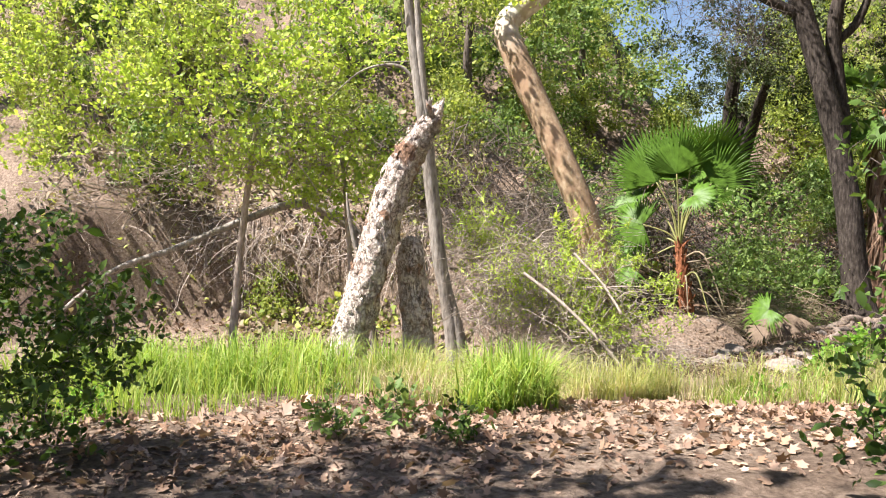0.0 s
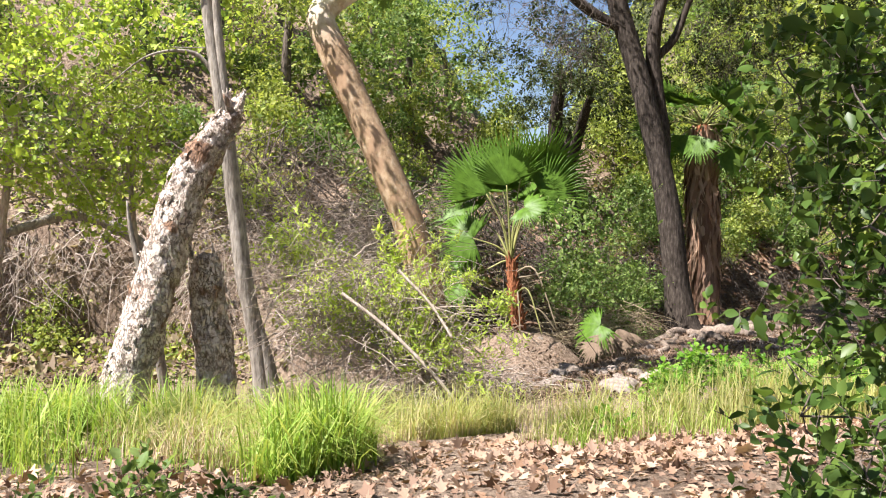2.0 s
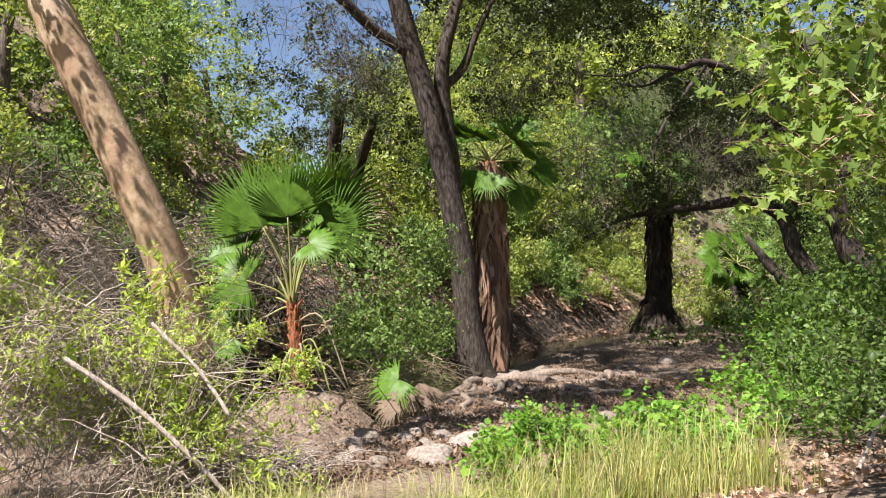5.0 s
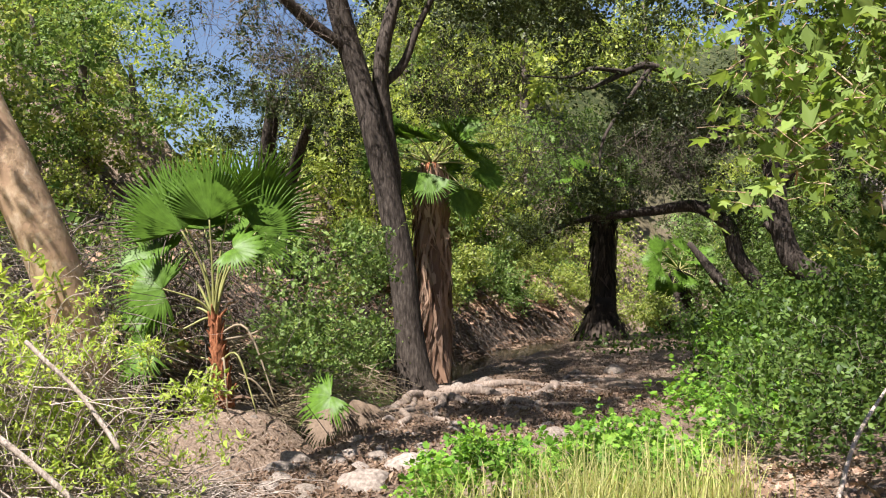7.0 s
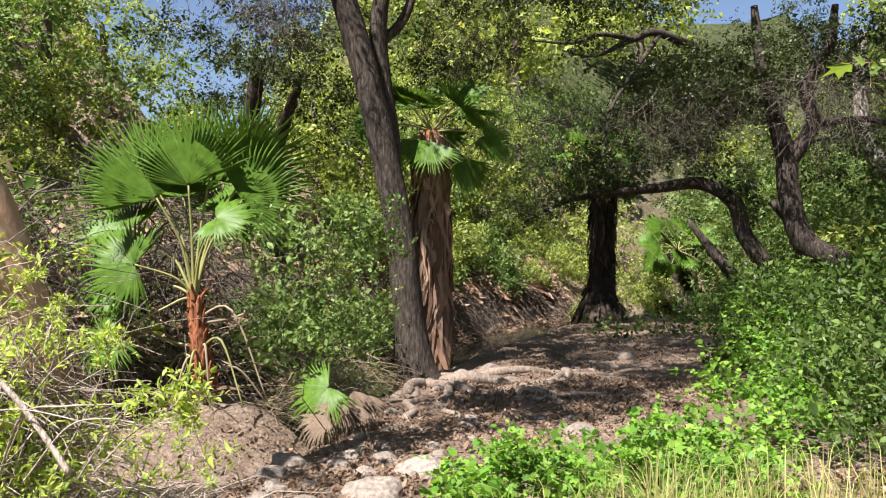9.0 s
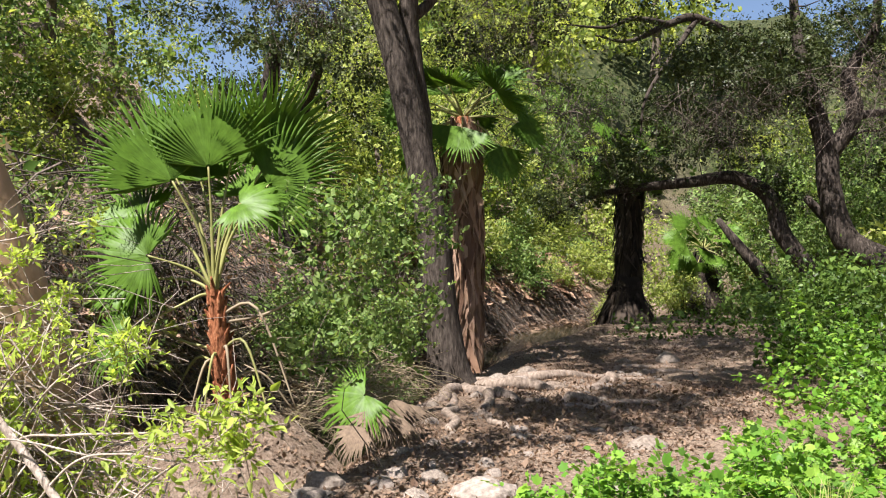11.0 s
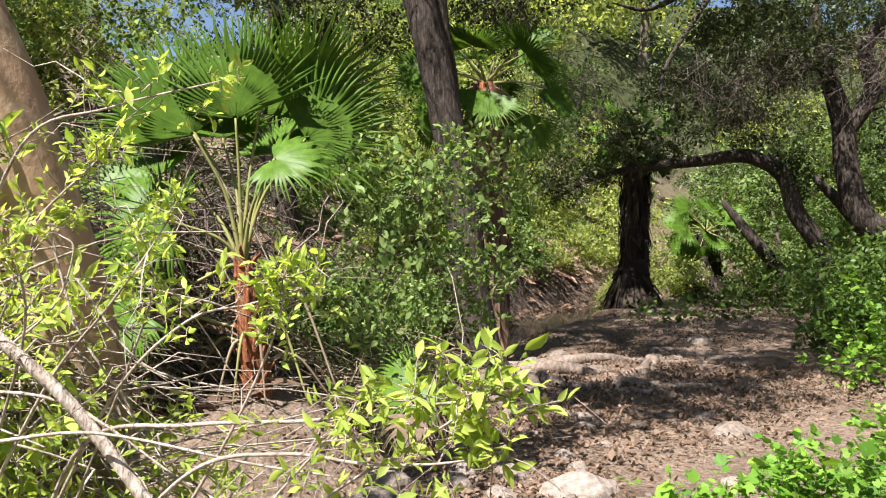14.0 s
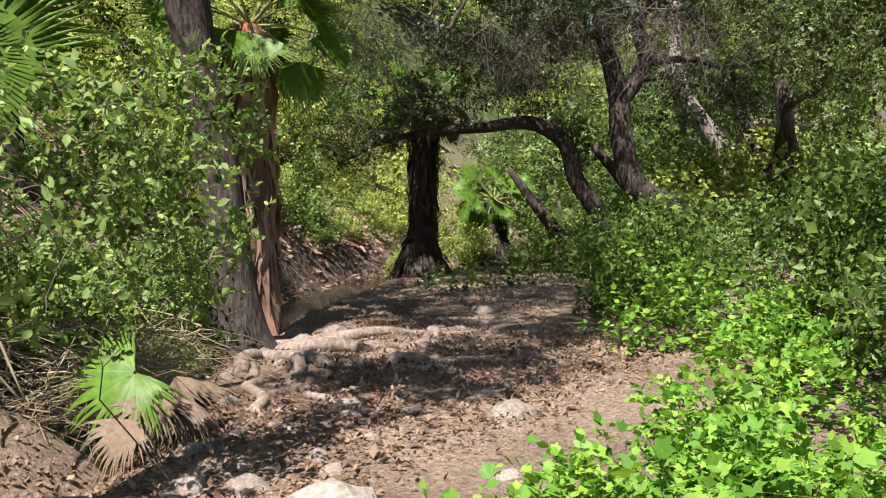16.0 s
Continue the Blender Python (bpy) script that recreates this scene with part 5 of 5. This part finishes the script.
plant_out(stock, 36, (-16, 34, 15, 46), 5.5, 17, 2.4, 3, (0.8, 1.3), True, 5.5)
plant_out(stock_bush, 27, (-12, 26, 14, 34), 2.6, 8, 1.3, 4, (0.6, 1.2))
for k, (x, y, s) in enumerate([(10.2, 20.9, 0.7), (11.6, 21.9, 0.8), (12.9, 22.9, 0.7), (14.2, 23.9, 0.9), (15.4, 24.9, 0.8), (16.8, 26.2, 1.0), (18.4, 27.6, 1.0), (12.3, 24.2, 1.1), (9.0, 20.0, 0.7), (15.0, 26.8, 1.2), (20.5, 29.5, 1.2), (23.5, 28, 1.0), (26.5, 26, 1.1), (24.8, 25.0, 0.9), (26.5, 23.2, 1.0), (22.2, 25.8, 0.8), (19.0, 26.3, 0.8), (28.0, 21.0, 1.1), (25.3, 19.0, 1.0), (29.5, 24.5, 1.3), (22.0, 17.0, 1.0), (19.8, 15.6, 0.9), (8.0, 18.9, 0.6)]):
    m = pose(*on_ground(x, y, 0.08), 0, 0, k * 49) @ Matrix.Scale(s, 4)
    copy_thing(stock_bush[k % 2], m).matrix_basis = m
for k, (x, y, s) in enumerate([(21.5, 14.3, 1.5), (24.2, 16.4, 1.8), (26.2, 17.8, 1.7), (28.5, 18.6, 1.9), (23.6, 12.8, 1.8), (27.0, 14.8, 2.0), (30.0, 16.8, 2.0), (31.5, 20.5, 2.0), (34, 23, 2.2)]):
    m = pose(*on_ground(x, y, 0.1), 0, 0, k * 83) @ Matrix.Scale(s, 4)
    copy_thing(stock_bush[k % 2], m).matrix_basis = m
plant_out(stock_bush, 22, (-12, 5, 14, 24), 2.8, 9, 1.2, 24, (0.6, 1.1), False)
plant_out(stock_bush, 24, (9, 25, 18, 34), 1.5, 4.5, 0.95, 14, (0.6, 1.0), False)
for k, (x, y, s) in enumerate([(13.2, 26.5, 1.0), (15.6, 27.8, 1.1), (18.0, 29.5, 1.2), (21.0, 31.0, 1.3), (24.0, 32.0, 1.3), (27.0, 30.5, 1.3), (25.5, 27.5, 1.0), (30.5, 27.0, 1.3)]):
    m = pose(*on_ground(x, y, 0.1), 0, 0, k * 71) @ Matrix.Scale(s, 4)
    copy_thing(stock[k % 3], m).matrix_basis = m
for k, (x, y, s) in enumerate([(28.5, 23.5, 1.3), (31.5, 22.0, 1.5), (30.5, 18.5, 1.4), (33.5, 19.5, 1.6), (32.5, 15.5, 1.5), (35.5, 24.0, 1.8), (30.0, 13.0, 1.5), (34.5, 12.5, 1.7), (27.5, 18.8, 1.0), (37.0, 17.5, 1.8), (26.5, 20.8, 0.9), (33.0, 27.0, 1.6)]):
    m = pose(*on_ground(x, y, 0.1), 0, 0, k * 57) @ Matrix.Scale(s, 4)
    copy_thing(stock[1], m).matrix_basis = m
far_stock = []
for k in range(2):
    y0 = 400 + 30 * k
    far_stock.append(tree("canyon_tree", (0, y0, 0), [(0, y0, -0.5, 0.35), (0.2, y0, 3, 0.26), (0, y0, 7, 0.14)], [(0, y0, 8.5, 4, 4, 3), (1.6, y0, 5, 3.2, 3, 2.4), (-2, y0, 4.6, 3, 3, 2.4), (0, y0 - 1.6, 3, 3, 2.5, 2)],
                          "tall leafy tree closing the canyon", "tree", M_DARK_TWIG, M_FAR_LEAF, 100, 42, 0.28, 0.75, group="trees closing the canyon"))
for k in range(17):
    a = radians(-35 + 150 * k / 16)
    d = 42 + 8 * math.sin(k * 2.3)
    x, y = 4 + d * math.sin(a), 8 + d * math.cos(a)
    if abs(math.degrees(math.atan2(x, y)) - 18) < 6:
        continue
    m = pose(*on_ground(x, y, 0.2), 0, 0, k * 77) @ Matrix.Scale(1.0 + 0.25 * math.sin(k * 1.7), 4)
    ob = far_stock[k] if k < 2 else copy_thing(far_stock[k % 2], m)
    ob.matrix_basis = m


def dead_twigs(name, blobs, n, label, length=0.9, radius=0.006):
    """Grey bare twig ends hanging in a crown."""
    b = np.asarray(blobs, float)
    at = b[0, :3]
    k = rng.integers(0, len(b), n)
    s = b[k, :3] + unit(rng.normal(size=(n, 3))) * rng.random((n, 1)) ** 0.5 * b[k, 3:]
    d = rng.normal(size=(n, 3))
    d[:, 2] -= 0.7
    p = Pile()
    strands(p, arcs(s, s + unit(d) * length * (0.4 + rng.random((n, 1))), 0.1 * rng.random(n), 0.04, 5) - at, radius * (0.5 + rng.random(n)))
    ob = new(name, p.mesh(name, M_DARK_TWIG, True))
    ob.location = at
    return tagged(ob, label, "twigs", kind="stuff")


dead_twigs("dead_twigs", [(6.0, 17.0, 6.2, 2.0, 1.3, 1.0), (7.0, 18.0, 5.4, 1.2, 1.0, 0.8), (11.0, 18.0, 5.6, 1.6, 1.3, 1.0)], 800, "grey-brown dead twigs hanging in the oak")
dead_twigs("dead_twigs", [(15.0, 21.0, 4.6, 2.4, 1.6, 1.4), (18.5, 18.5, 4.8, 2.4, 1.6, 1.2), (21.0, 16.0, 5.2, 2.2, 1.6, 1.2)], 800, "bare dead twigs hanging under the oak crowns", 1.3, 0.009)

# ---- low undergrowth on the bank ----
def undergrowth(name, boxes, n, material, label, size, tall, shape=DIAMOND, far_side=True):
    """Small leaves and shoots close to the ground of the far bank."""
    b = np.asarray(boxes, float)
    k = rng.integers(0, len(b), n)
    xy = b[k, :2] + rng.uniform(-1, 1, size=(n, 2)) * b[k, 2:4]
    patch = fractal(np.hstack([xy * 0.8, np.zeros((n, 1))]), 3, 51)
    d = creek_distance(xy[:, 0], xy[:, 1])
    xy = xy[((d > 1.2) if far_side else (d < -2.5)) & (patch > -0.06)]
    w = np.hstack([xy, ground_height(xy[:, 0], xy[:, 1])[:, None] + rng.random((len(xy), 1)) ** 1.5 * tall])
    p = Pile()
    leaves(p, w, size, shape, None, 0.4, 0.0)
    return tagged(new(name, p.mesh(name, material)), label, "undergrowth", kind="stuff")


undergrowth("bank_undergrowth", [(9, 22, 4, 3), (14, 26, 5, 4), (4, 18, 3, 2.5), (24, 30, 5, 4)], 20000, M_GREEN_LEAF, "low green plants on the steep bank", 0.1, 0.55)
undergrowth("bank_undergrowth", [(-4, 18, 5, 3.0), (1, 16.5, 4, 2.5)], 12000, M_FAR_LEAF, "low scrub on the sunny bank", 0.09, 0.5)
undergrowth("bank_undergrowth", [(23, 22.5, 6, 3.5), (28, 22, 6, 5), (17, 14.8, 2.5, 1.2)], 11000, M_BUSH_LEAF, "low green plants under the oaks", 0.13, 0.45, DIAMOND, False)
undergrowth("dead_thatch", [(11.0, 20.8, 2.2, 1.6), (14.0, 22.8, 2.2, 1.6), (8.4, 19.2, 1.4, 1.2)], 5000, M_SKIRT, "rusty brown dead fronds draped over the creek bank", 0.3, 0.5, LANCE)
undergrowth("dry_brush", [(0, 17, 8, 3), (9, 21, 5, 3), (15, 26, 4, 4)], 15000, M_BRUSH, "dry brown brush on the bank", 0.16, 0.4)
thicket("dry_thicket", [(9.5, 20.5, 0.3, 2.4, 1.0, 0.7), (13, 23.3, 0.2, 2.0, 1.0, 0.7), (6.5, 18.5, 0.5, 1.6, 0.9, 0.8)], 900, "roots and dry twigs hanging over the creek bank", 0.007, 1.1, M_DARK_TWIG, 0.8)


def bank_line(n, near, far):
    """Points on the creek's far bank between two distances from the water's middle."""
    q = spline(CREEK[5:11], 16)
    d = unit(np.gradient(q, axis=0))
    k = rng.integers(0, len(q), n)
    xy = q[k] + np.stack([-d[k, 1], d[k, 0]], 1) * rng.uniform(near, far, (n, 1)) + rng.normal(size=(n, 2)) * 0.15
    return np.hstack([xy, ground_height(xy[:, 0], xy[:, 1])[:, None]]), np.stack([d[k, 1], -d[k, 0], 0 * d[k, 0]], 1)


# the first set's dark colour stands in for shade under the overhang
for near, far, count, radius, material, label in ((1.0, 2.2, 2600, 0.013, M_DARK_TWIG, "roots coloured dark for shade, hanging over the undercut creek bank"), (1.5, 3.0, 1100, 0.009, M_BRUSH, "dead brown fronds and twigs tumbled down the creek bank")):
    top, out_way = bank_line(count, near, far)
    top[:, 2] += 0.25 * rng.random(count)
    end = top + out_way * rng.uniform(0.2, 0.9, (count, 1)) + rng.normal(size=(count, 3)) * np.array([0.3, 0.3, 0.1])
    end[:, 2] = np.maximum(ground_height(end[:, 0], end[:, 1], False), top[:, 2] - 1.0 - 0.5 * rng.random(count))
    p = Pile()
    strands(p, arcs(top, end, 0.25 * rng.random(count), 0.03, 6), radius * (0.4 + rng.random(count) ** 2 * 1.5))
    tagged(new("hanging_roots", p.mesh("hanging_roots", material, True)), label, "roots", kind="stuff")
where, out_way = bank_line(5000, 1.0, 3.2)
p = Pile()
leaves(p, where + np.array([0, 0, 1.0]) * 0.3 * rng.random((5000, 1)), 0.26, LANCE, out_way + np.array([0, 0, -0.5]), 0.3, 0.2)
tagged(new("bank_thatch", p.mesh("bank_thatch", M_SKIRT), ), "rusty dead leaves draped down the creek bank", "leaf litter", kind="stuff")
# brown duff added to darken the bank foot, standing in for overhang shade
where, out_way = bank_line(9000, 0.3, 1.8)
p = Pile()
leaves(p, where + np.array([0, 0, 1.0]) * 0.12 * rng.random((9000, 1)), 0.16, LANCE, out_way, 0.6, 0.2)
tagged(new("bank_thatch", p.mesh("bank_thatch", M_DUFF)), "brown leaf duff darkening the foot of the creek bank in place of shade", "leaf litter", kind="stuff")
where, out_way = bank_line(7000, 1.6, 4.0)
p = Pile()
leaves(p, where + np.array([0, 0, 1.0]) * 0.6 * rng.random((7000, 1)) ** 1.5, 0.085, OVAL, None, 0.5, 0.0)
tagged(new("bank_undergrowth", p.mesh("bank_undergrowth", M_BUSH_LEAF)), "low green plants along the creek bank", "undergrowth", kind="stuff")
thicket("dry_thicket", [(-3.5, 16.5, 0.6, 2.6, 0.8, 1.0), (0.0, 15.8, 0.5, 2.0, 0.8, 1.0)], 900, "roots and dry twigs hanging down the cut bank", 0.008, 1.0, M_TWIG, 0.9)
# dark twig colour here stands in for the bank's shadowed recess
thicket("dry_thicket", [(2.5, 15.8, 1.2, 2.2, 0.8, 1.4), (0.2, 16.2, 2.2, 2.0, 0.8, 1.2), (4.8, 17.0, 1.2, 1.6, 0.8, 1.0)], 1500, "roots and dead twigs coloured dark for shade, hanging from the steep bank", 0.008, 1.1, M_DARK_TWIG, 0.8)


# ---- grass, litter, stones ----
def grass(name, where, height, material, label, width=0.006, bend=0.35):
    n = len(where)
    a = rng.random(n) * 6.283
    o = np.stack([np.cos(a), np.sin(a), 0 * a], 1)
    s = np.stack([-np.sin(a), np.cos(a), 0 * a], 1)
    h = (height * np.exp(rng.normal(size=n) * 0.4) * (0.3 + 1.35 * smooth_noise(where * 4.5, 61)))[:, None]
    h = np.minimum(h, height * 1.9)
    w = (width * (0.5 + 0.8 * rng.random(n)))[:, None]
    b = (bend * rng.random(n) ** 1.2)[:, None]
    z = np.array([[0, 0, 1.0]])
    p1 = where + z * h * 0.45 + o * h * b * 0.25
    p2 = where + z * h * (0.8 - 0.1 * b) + o * h * b * 0.75
    p3 = where + z * h * (1.0 - 0.45 * b) + o * h * b * 1.5
    v = np.stack([where - s * w, where + s * w, p1 - s * w * 0.9, p1 + s * w * 0.9, p2 - s * w * 0.6, p2 + s * w * 0.6, p3], 1)
    t = np.array([[0, 1, 3], [0, 3, 2], [2, 3, 5], [2, 5, 4], [4, 5, 6]])
    ob = new(name, mesh_of(name, v.reshape(-1, 3), (np.arange(n)[:, None, None] * 7 + t[None]).reshape(-1, 3), None, material))
    return tagged(ob, label, "grass", kind="stuff")


TRAIL = np.array([[0, 0], [0.5, 3], [1.6, 6.5], [1.6, 7.8], [3.0, 8.5], [6.0, 12.0], [10, 14.8]])


def trail_distance(xy):
    """How far points lie from the trodden trail."""
    best = np.full(len(xy), 1e9)
    for a, b in zip(TRAIL[:-1], TRAIL[1:]):
        u = np.clip(((xy - a) @ (b - a)) / ((b - a) @ (b - a)), 0, 1)
        best = np.minimum(best, np.linalg.norm(xy - a - u[:, None] * (b - a), axis=1))
    return best


def scatter(spots, n, tufts=0):
    """Points on the ground in soft round patches (x, y, rx, ry, weight); tufts gathers them in bunches."""
    b = np.asarray(spots, float)
    m = tufts if tufts else n
    k = rng.choice(len(b), m, p=b[:, 4] / b[:, 4].sum())
    xy = b[k, :2] + rng.uniform(-1, 1, size=(m, 2)) * b[k, 2:4] * (0.55 + 0.45 * rng.random((m, 1)))
    if tufts:
        xy = xy[rng.integers(0, m, n)] + rng.normal(size=(n, 2)) * 0.06
        xy = xy[trail_distance(xy) > 0.6]
    return np.hstack([xy, ground_height(xy[:, 0], xy[:, 1])[:, None] - 0.01])


grass("meadow_grass", scatter([(-2.6, 8.0, 1.6, 1.3, 6), (-0.9, 8.6, 0.8, 0.5, 2), (0.55, 6.3, 0.4, 0.55, 3), (3.6, 9.0, 0.7, 0.6, 2)], 11500, 420), 0.36, M_GRASS, "bright green meadow grass", bend=1.0)
grass("ripening_grass", scatter([(0.3, 8.2, 1.2, 1.1, 4), (2.2, 9.0, 0.8, 0.7, 3), (3.1, 8.5, 0.7, 0.9, 3), (1.0, 7.1, 0.6, 0.6, 2), (2.8, 7.6, 0.4, 0.5, 1)], 12500, 480), 0.33, M_PALE_GRASS, "pale yellow-green ripening grass", 0.004, 1.0)
grass("dry_straw", scatter([(0.6, 8.4, 2.2, 1.6, 4), (2.4, 8.0, 1.4, 1.2, 3), (0.2, 7.2, 1, 0.7, 2), (3.0, 9.8, 1.2, 0.7, 2)], 9000, 900), 0.2, M_STRAW, "short dry straw among the grass", 0.003, 0.9)


def litter(name, n, spots, size, label, shape=STAR, material=M_LITTER):
    w = scatter(spots, n) + np.array([0, 0, 0.02])
    p = Pile()
    leaves(p, w, size, shape, None, 0.85, 0.0, 0.3)
    return tagged(new(name, p.mesh(name, material)), label, "leaf litter", kind="stuff")


litter("leaf_litter", 13500, [(1.0, 5.4, 3.4, 1.5, 4), (3.2, 6.6, 1.6, 1.3, 3), (-1.2, 4.7, 2.4, 1.4, 2), (4.5, 7.6, 1.6, 1.0, 2), (0.5, 7.4, 2.5, 1.0, 1), (7.0, 8.2, 2.4, 1.6, 3)], 0.062, "fallen dry brown sycamore leaves on the ground")
litter("leaf_litter", 29000, [(3.2, 11.5, 1.3, 0.9, 4), (10.5, 13.2, 2.6, 1.6, 6), (6.5, 13.0, 2.6, 1.6, 6), (10, 15.5, 2.5, 2.0, 6), (14, 17.5, 3.5, 3, 4), (5, 11.5, 1.2, 0.8, 2), (8.5, 19.8, 3, 1.5, 2), (19, 20, 4, 3, 3)], 0.05, "small brown oak leaves strewn on the path", DIAMOND, M_DUFF)
grass("tall_grass", scatter([(4.5, 8.0, 1.0, 0.8, 3), (5.2, 8.3, 0.9, 0.7, 3), (5.6, 7.6, 0.7, 0.5, 2)], 2700, 170), 0.42, M_PALE_GRASS, "tall yellow-green grass beside the vines", 0.004, 0.6)
grass("meadow_grass", scatter([(-0.5, 6.9, 2.6, 0.7, 3), (2.6, 7.2, 1.4, 0.6, 2), (-2.5, 5.9, 1.2, 0.6, 2)], 2600, 330), 0.2, M_GRASS, "short scattered green grass among fallen leaves", 0.004, 0.8)
litter("leaf_litter", 9000, [(0, 17, 7, 2.0, 3), (8, 21, 4, 2.5, 3), (-4, 14.5, 4, 1.5, 2), (13, 25, 4, 3, 2)], 0.09, "brown leaf duff on the steep bank", DIAMOND, M_DUFF)


def rock_mesh(seed, flat):
    bm = bmesh.new()
    bmesh.ops.create_icosphere(bm, subdivisions=3, radius=1)
    v = np.array([q.co[:] for q in bm.verts])
    k = 1 + 0.9 * fractal(v * 1.1 + seed * 7, 4, seed)
    v = v * k[:, None] * np.array([1, 0.8, flat])
    for q, c in zip(bm.verts, v):
        q.co = c
    me = bpy.data.meshes.new("rock")
    bm.to_mesh(me)
    bm.free()
    me.materials.append(M_ROCK)
    return me


ROCKS = [rock_mesh(k, f) for k, f in enumerate((0.6, 0.5, 0.75, 0.45))]


def rock(x, y, s, k, label="weathered grey-tan creek rock half sunk in earth"):
    ob = new("rock", ROCKS[k % 4])
    ob.matrix_basis = pose(*on_ground(x, y, s * 0.12), 0, 0, k * 67) @ Matrix.Scale(s, 4)
    return tagged(ob, label, "rock", "rocks along the creek")


ROCK_SPOTS = [(9.62, 16.3, 0.24), (9.95, 16.15, 0.17), (5.0, 11.35, 0.3), (4.4, 11.5, 0.2), (4.05, 11.75, 0.18), (5.3, 11.6, 0.14), (10.5, 16.6, 0.26), (10.8, 16.2, 0.2), (5.8, 11.75, 0.34), (5.75, 12.45, 0.17), (4.8, 12.8, 0.2), (5.2, 12.5, 0.18), (5.3, 12.05, 0.15), (4.5, 12.5, 0.17), (14.0, 16.5, 0.3), (9.9, 14.3, 0.16),
              (8.3, 12.1, 0.26), (5.9, 11.25, 0.15), (5.5, 12.7, 0.12), (11.4, 14.6, 0.14), (13.2, 16.9, 0.2), (7.6, 13.4, 0.13), (6.9, 14.2, 0.12), (4.3, 12.0, 0.16), (3.6, 12.0, 0.2), (3.2, 11.7, 0.24), (2.9, 12.2, 0.2), (3.9, 12.5, 0.18), (1.2, 12.2, 0.18), (0.4, 12.0, 0.15)]
for k, (x, y, s) in enumerate(ROCK_SPOTS):
    rock(x, y, s, k)
r = np.random.default_rng(12)
for k in range(130):
    u = r.random()
    x, y = 4.6 + 8.5 * u + r.normal() * 0.9, 11.9 + 3.8 * u + r.normal() * 0.9
    rock(x, y, 0.03 + 0.1 * r.random() ** 3, k, "small stone on the trodden path")


# ---- oak roots over the path ----
def root(points, r0):
    """A gnarled root that dips in and out of the trodden earth."""
    q = spline([(*p, 0) for p in points], 5)[:, :2]
    q = q + rng.normal(size=q.shape) * 0.06
    u = np.linspace(0, 1, len(q))
    r = r0 * (1 - 0.7 * u) * (0.85 + 0.3 * rng.random(len(q)))
    z = ground_height(q[:, 0], q[:, 1]) + r * (0.15 + 0.6 * np.sin(u * 14 + r0 * 90)) - 0.3 * r0 * u
    z[0], z[-1] = z[0] - 2.5 * r0, z[-1] - 1.5 * r0
    line = spline(np.column_stack([q, z, r]), 3)
    line[:, :3] -= np.array([8.94, 16.66, -1.05])
    p = Pile()
    tube(p, line, 9, 0.3, int(r0 * 100))
    part("root", p.mesh("root", M_ROOT, True), oak)


for way, r0 in (([(8.9, 16.3), (8.6, 15.4), (8.9, 14.6), (9.4, 13.9), (9.6, 13.2)], 0.1), ([(9.0, 16.4), (9.6, 15.4), (10.4, 15.2), (11.4, 15.3), (12.4, 14.7)], 0.11),
                ([(9.1, 16.6), (10.2, 16.1), (11.4, 15.8), (12.6, 16.3), (14.0, 16.0)], 0.1), ([(8.8, 16.4), (8.0, 15.5), (7.3, 15.2), (6.6, 14.5)], 0.1), ([(9.2, 14.4), (9.9, 14.2), (10.5, 13.6), (11.2, 13.7)], 0.07),
                ([(8.6, 15.2), (7.9, 14.4), (7.5, 13.6), (7.6, 12.9)], 0.07), ([(9.8, 15.5), (10.3, 14.9), (11.0, 14.7)], 0.06), ([(8.7, 16.2), (7.7, 14.9), (7.0, 13.9), (6.4, 13.4), (5.9, 13.2)], 0.08), ([(11, 15.3), (12, 15.6), (13.2, 15.3), (14.4, 15.6)], 0.07)):
    root(way, r0 * 1.1)

# ---- fallen fronds at the foot of the young palm ----
DEAD_FANS = []
for k in range(2):
    me = fan(0.75, 30 + k, 48 + 14 * k, 24, 0.55, 0.5)
    me.materials.clear()
    me.materials.append(M_DEAD_FROND)
    DEAD_FANS.append(me)


def fallen(tip, opens, face, size, me, label):
    """A frond whose fan opens from tip along one way, with its upper side turned another way."""
    ob = new("fallen_frond")
    part("fan", me, ob)
    axis = Vector(opens).normalized()
    side = axis.cross(Vector(face)).normalized()
    ob.matrix_basis = Matrix.Translation(tip) @ Matrix((side, axis, side.cross(axis))).transposed().to_4x4() @ Matrix.Scale(size, 4)
    return tagged(ob, label, "frond", "fronds fallen by the palm")


fallen(on_ground(5.75, 13.75) + np.array([0, 0, 0.62]), -ACROSS * 0.75 + np.array([0, 0, -0.45]) - AWAY * 0.25, -AWAY * 0.75 + np.array([0, 0, 0.7]) - ACROSS * 0.2, 0.8, FANS[2], "green fan frond drooping onto the bank")
for k, (x, y, across, z) in enumerate([(6.05, 13.7, 0.5, 0.42), (5.8, 13.6, -0.1, 0.4), (6.2, 13.75, 0.9, 0.36), (5.6, 13.5, -0.6, 0.34), (6.0, 13.55, 0.2, 0.3)]):
    fallen(on_ground(x, y) + np.array([0, 0, z]), ACROSS * across - AWAY * 0.7 + np.array([0, 0, -0.5]), -AWAY * 0.3 + np.array([0, 0, 0.9]), 0.55, DEAD_FANS[k % 2], "dry brown dead palm frond heaped on the bank")
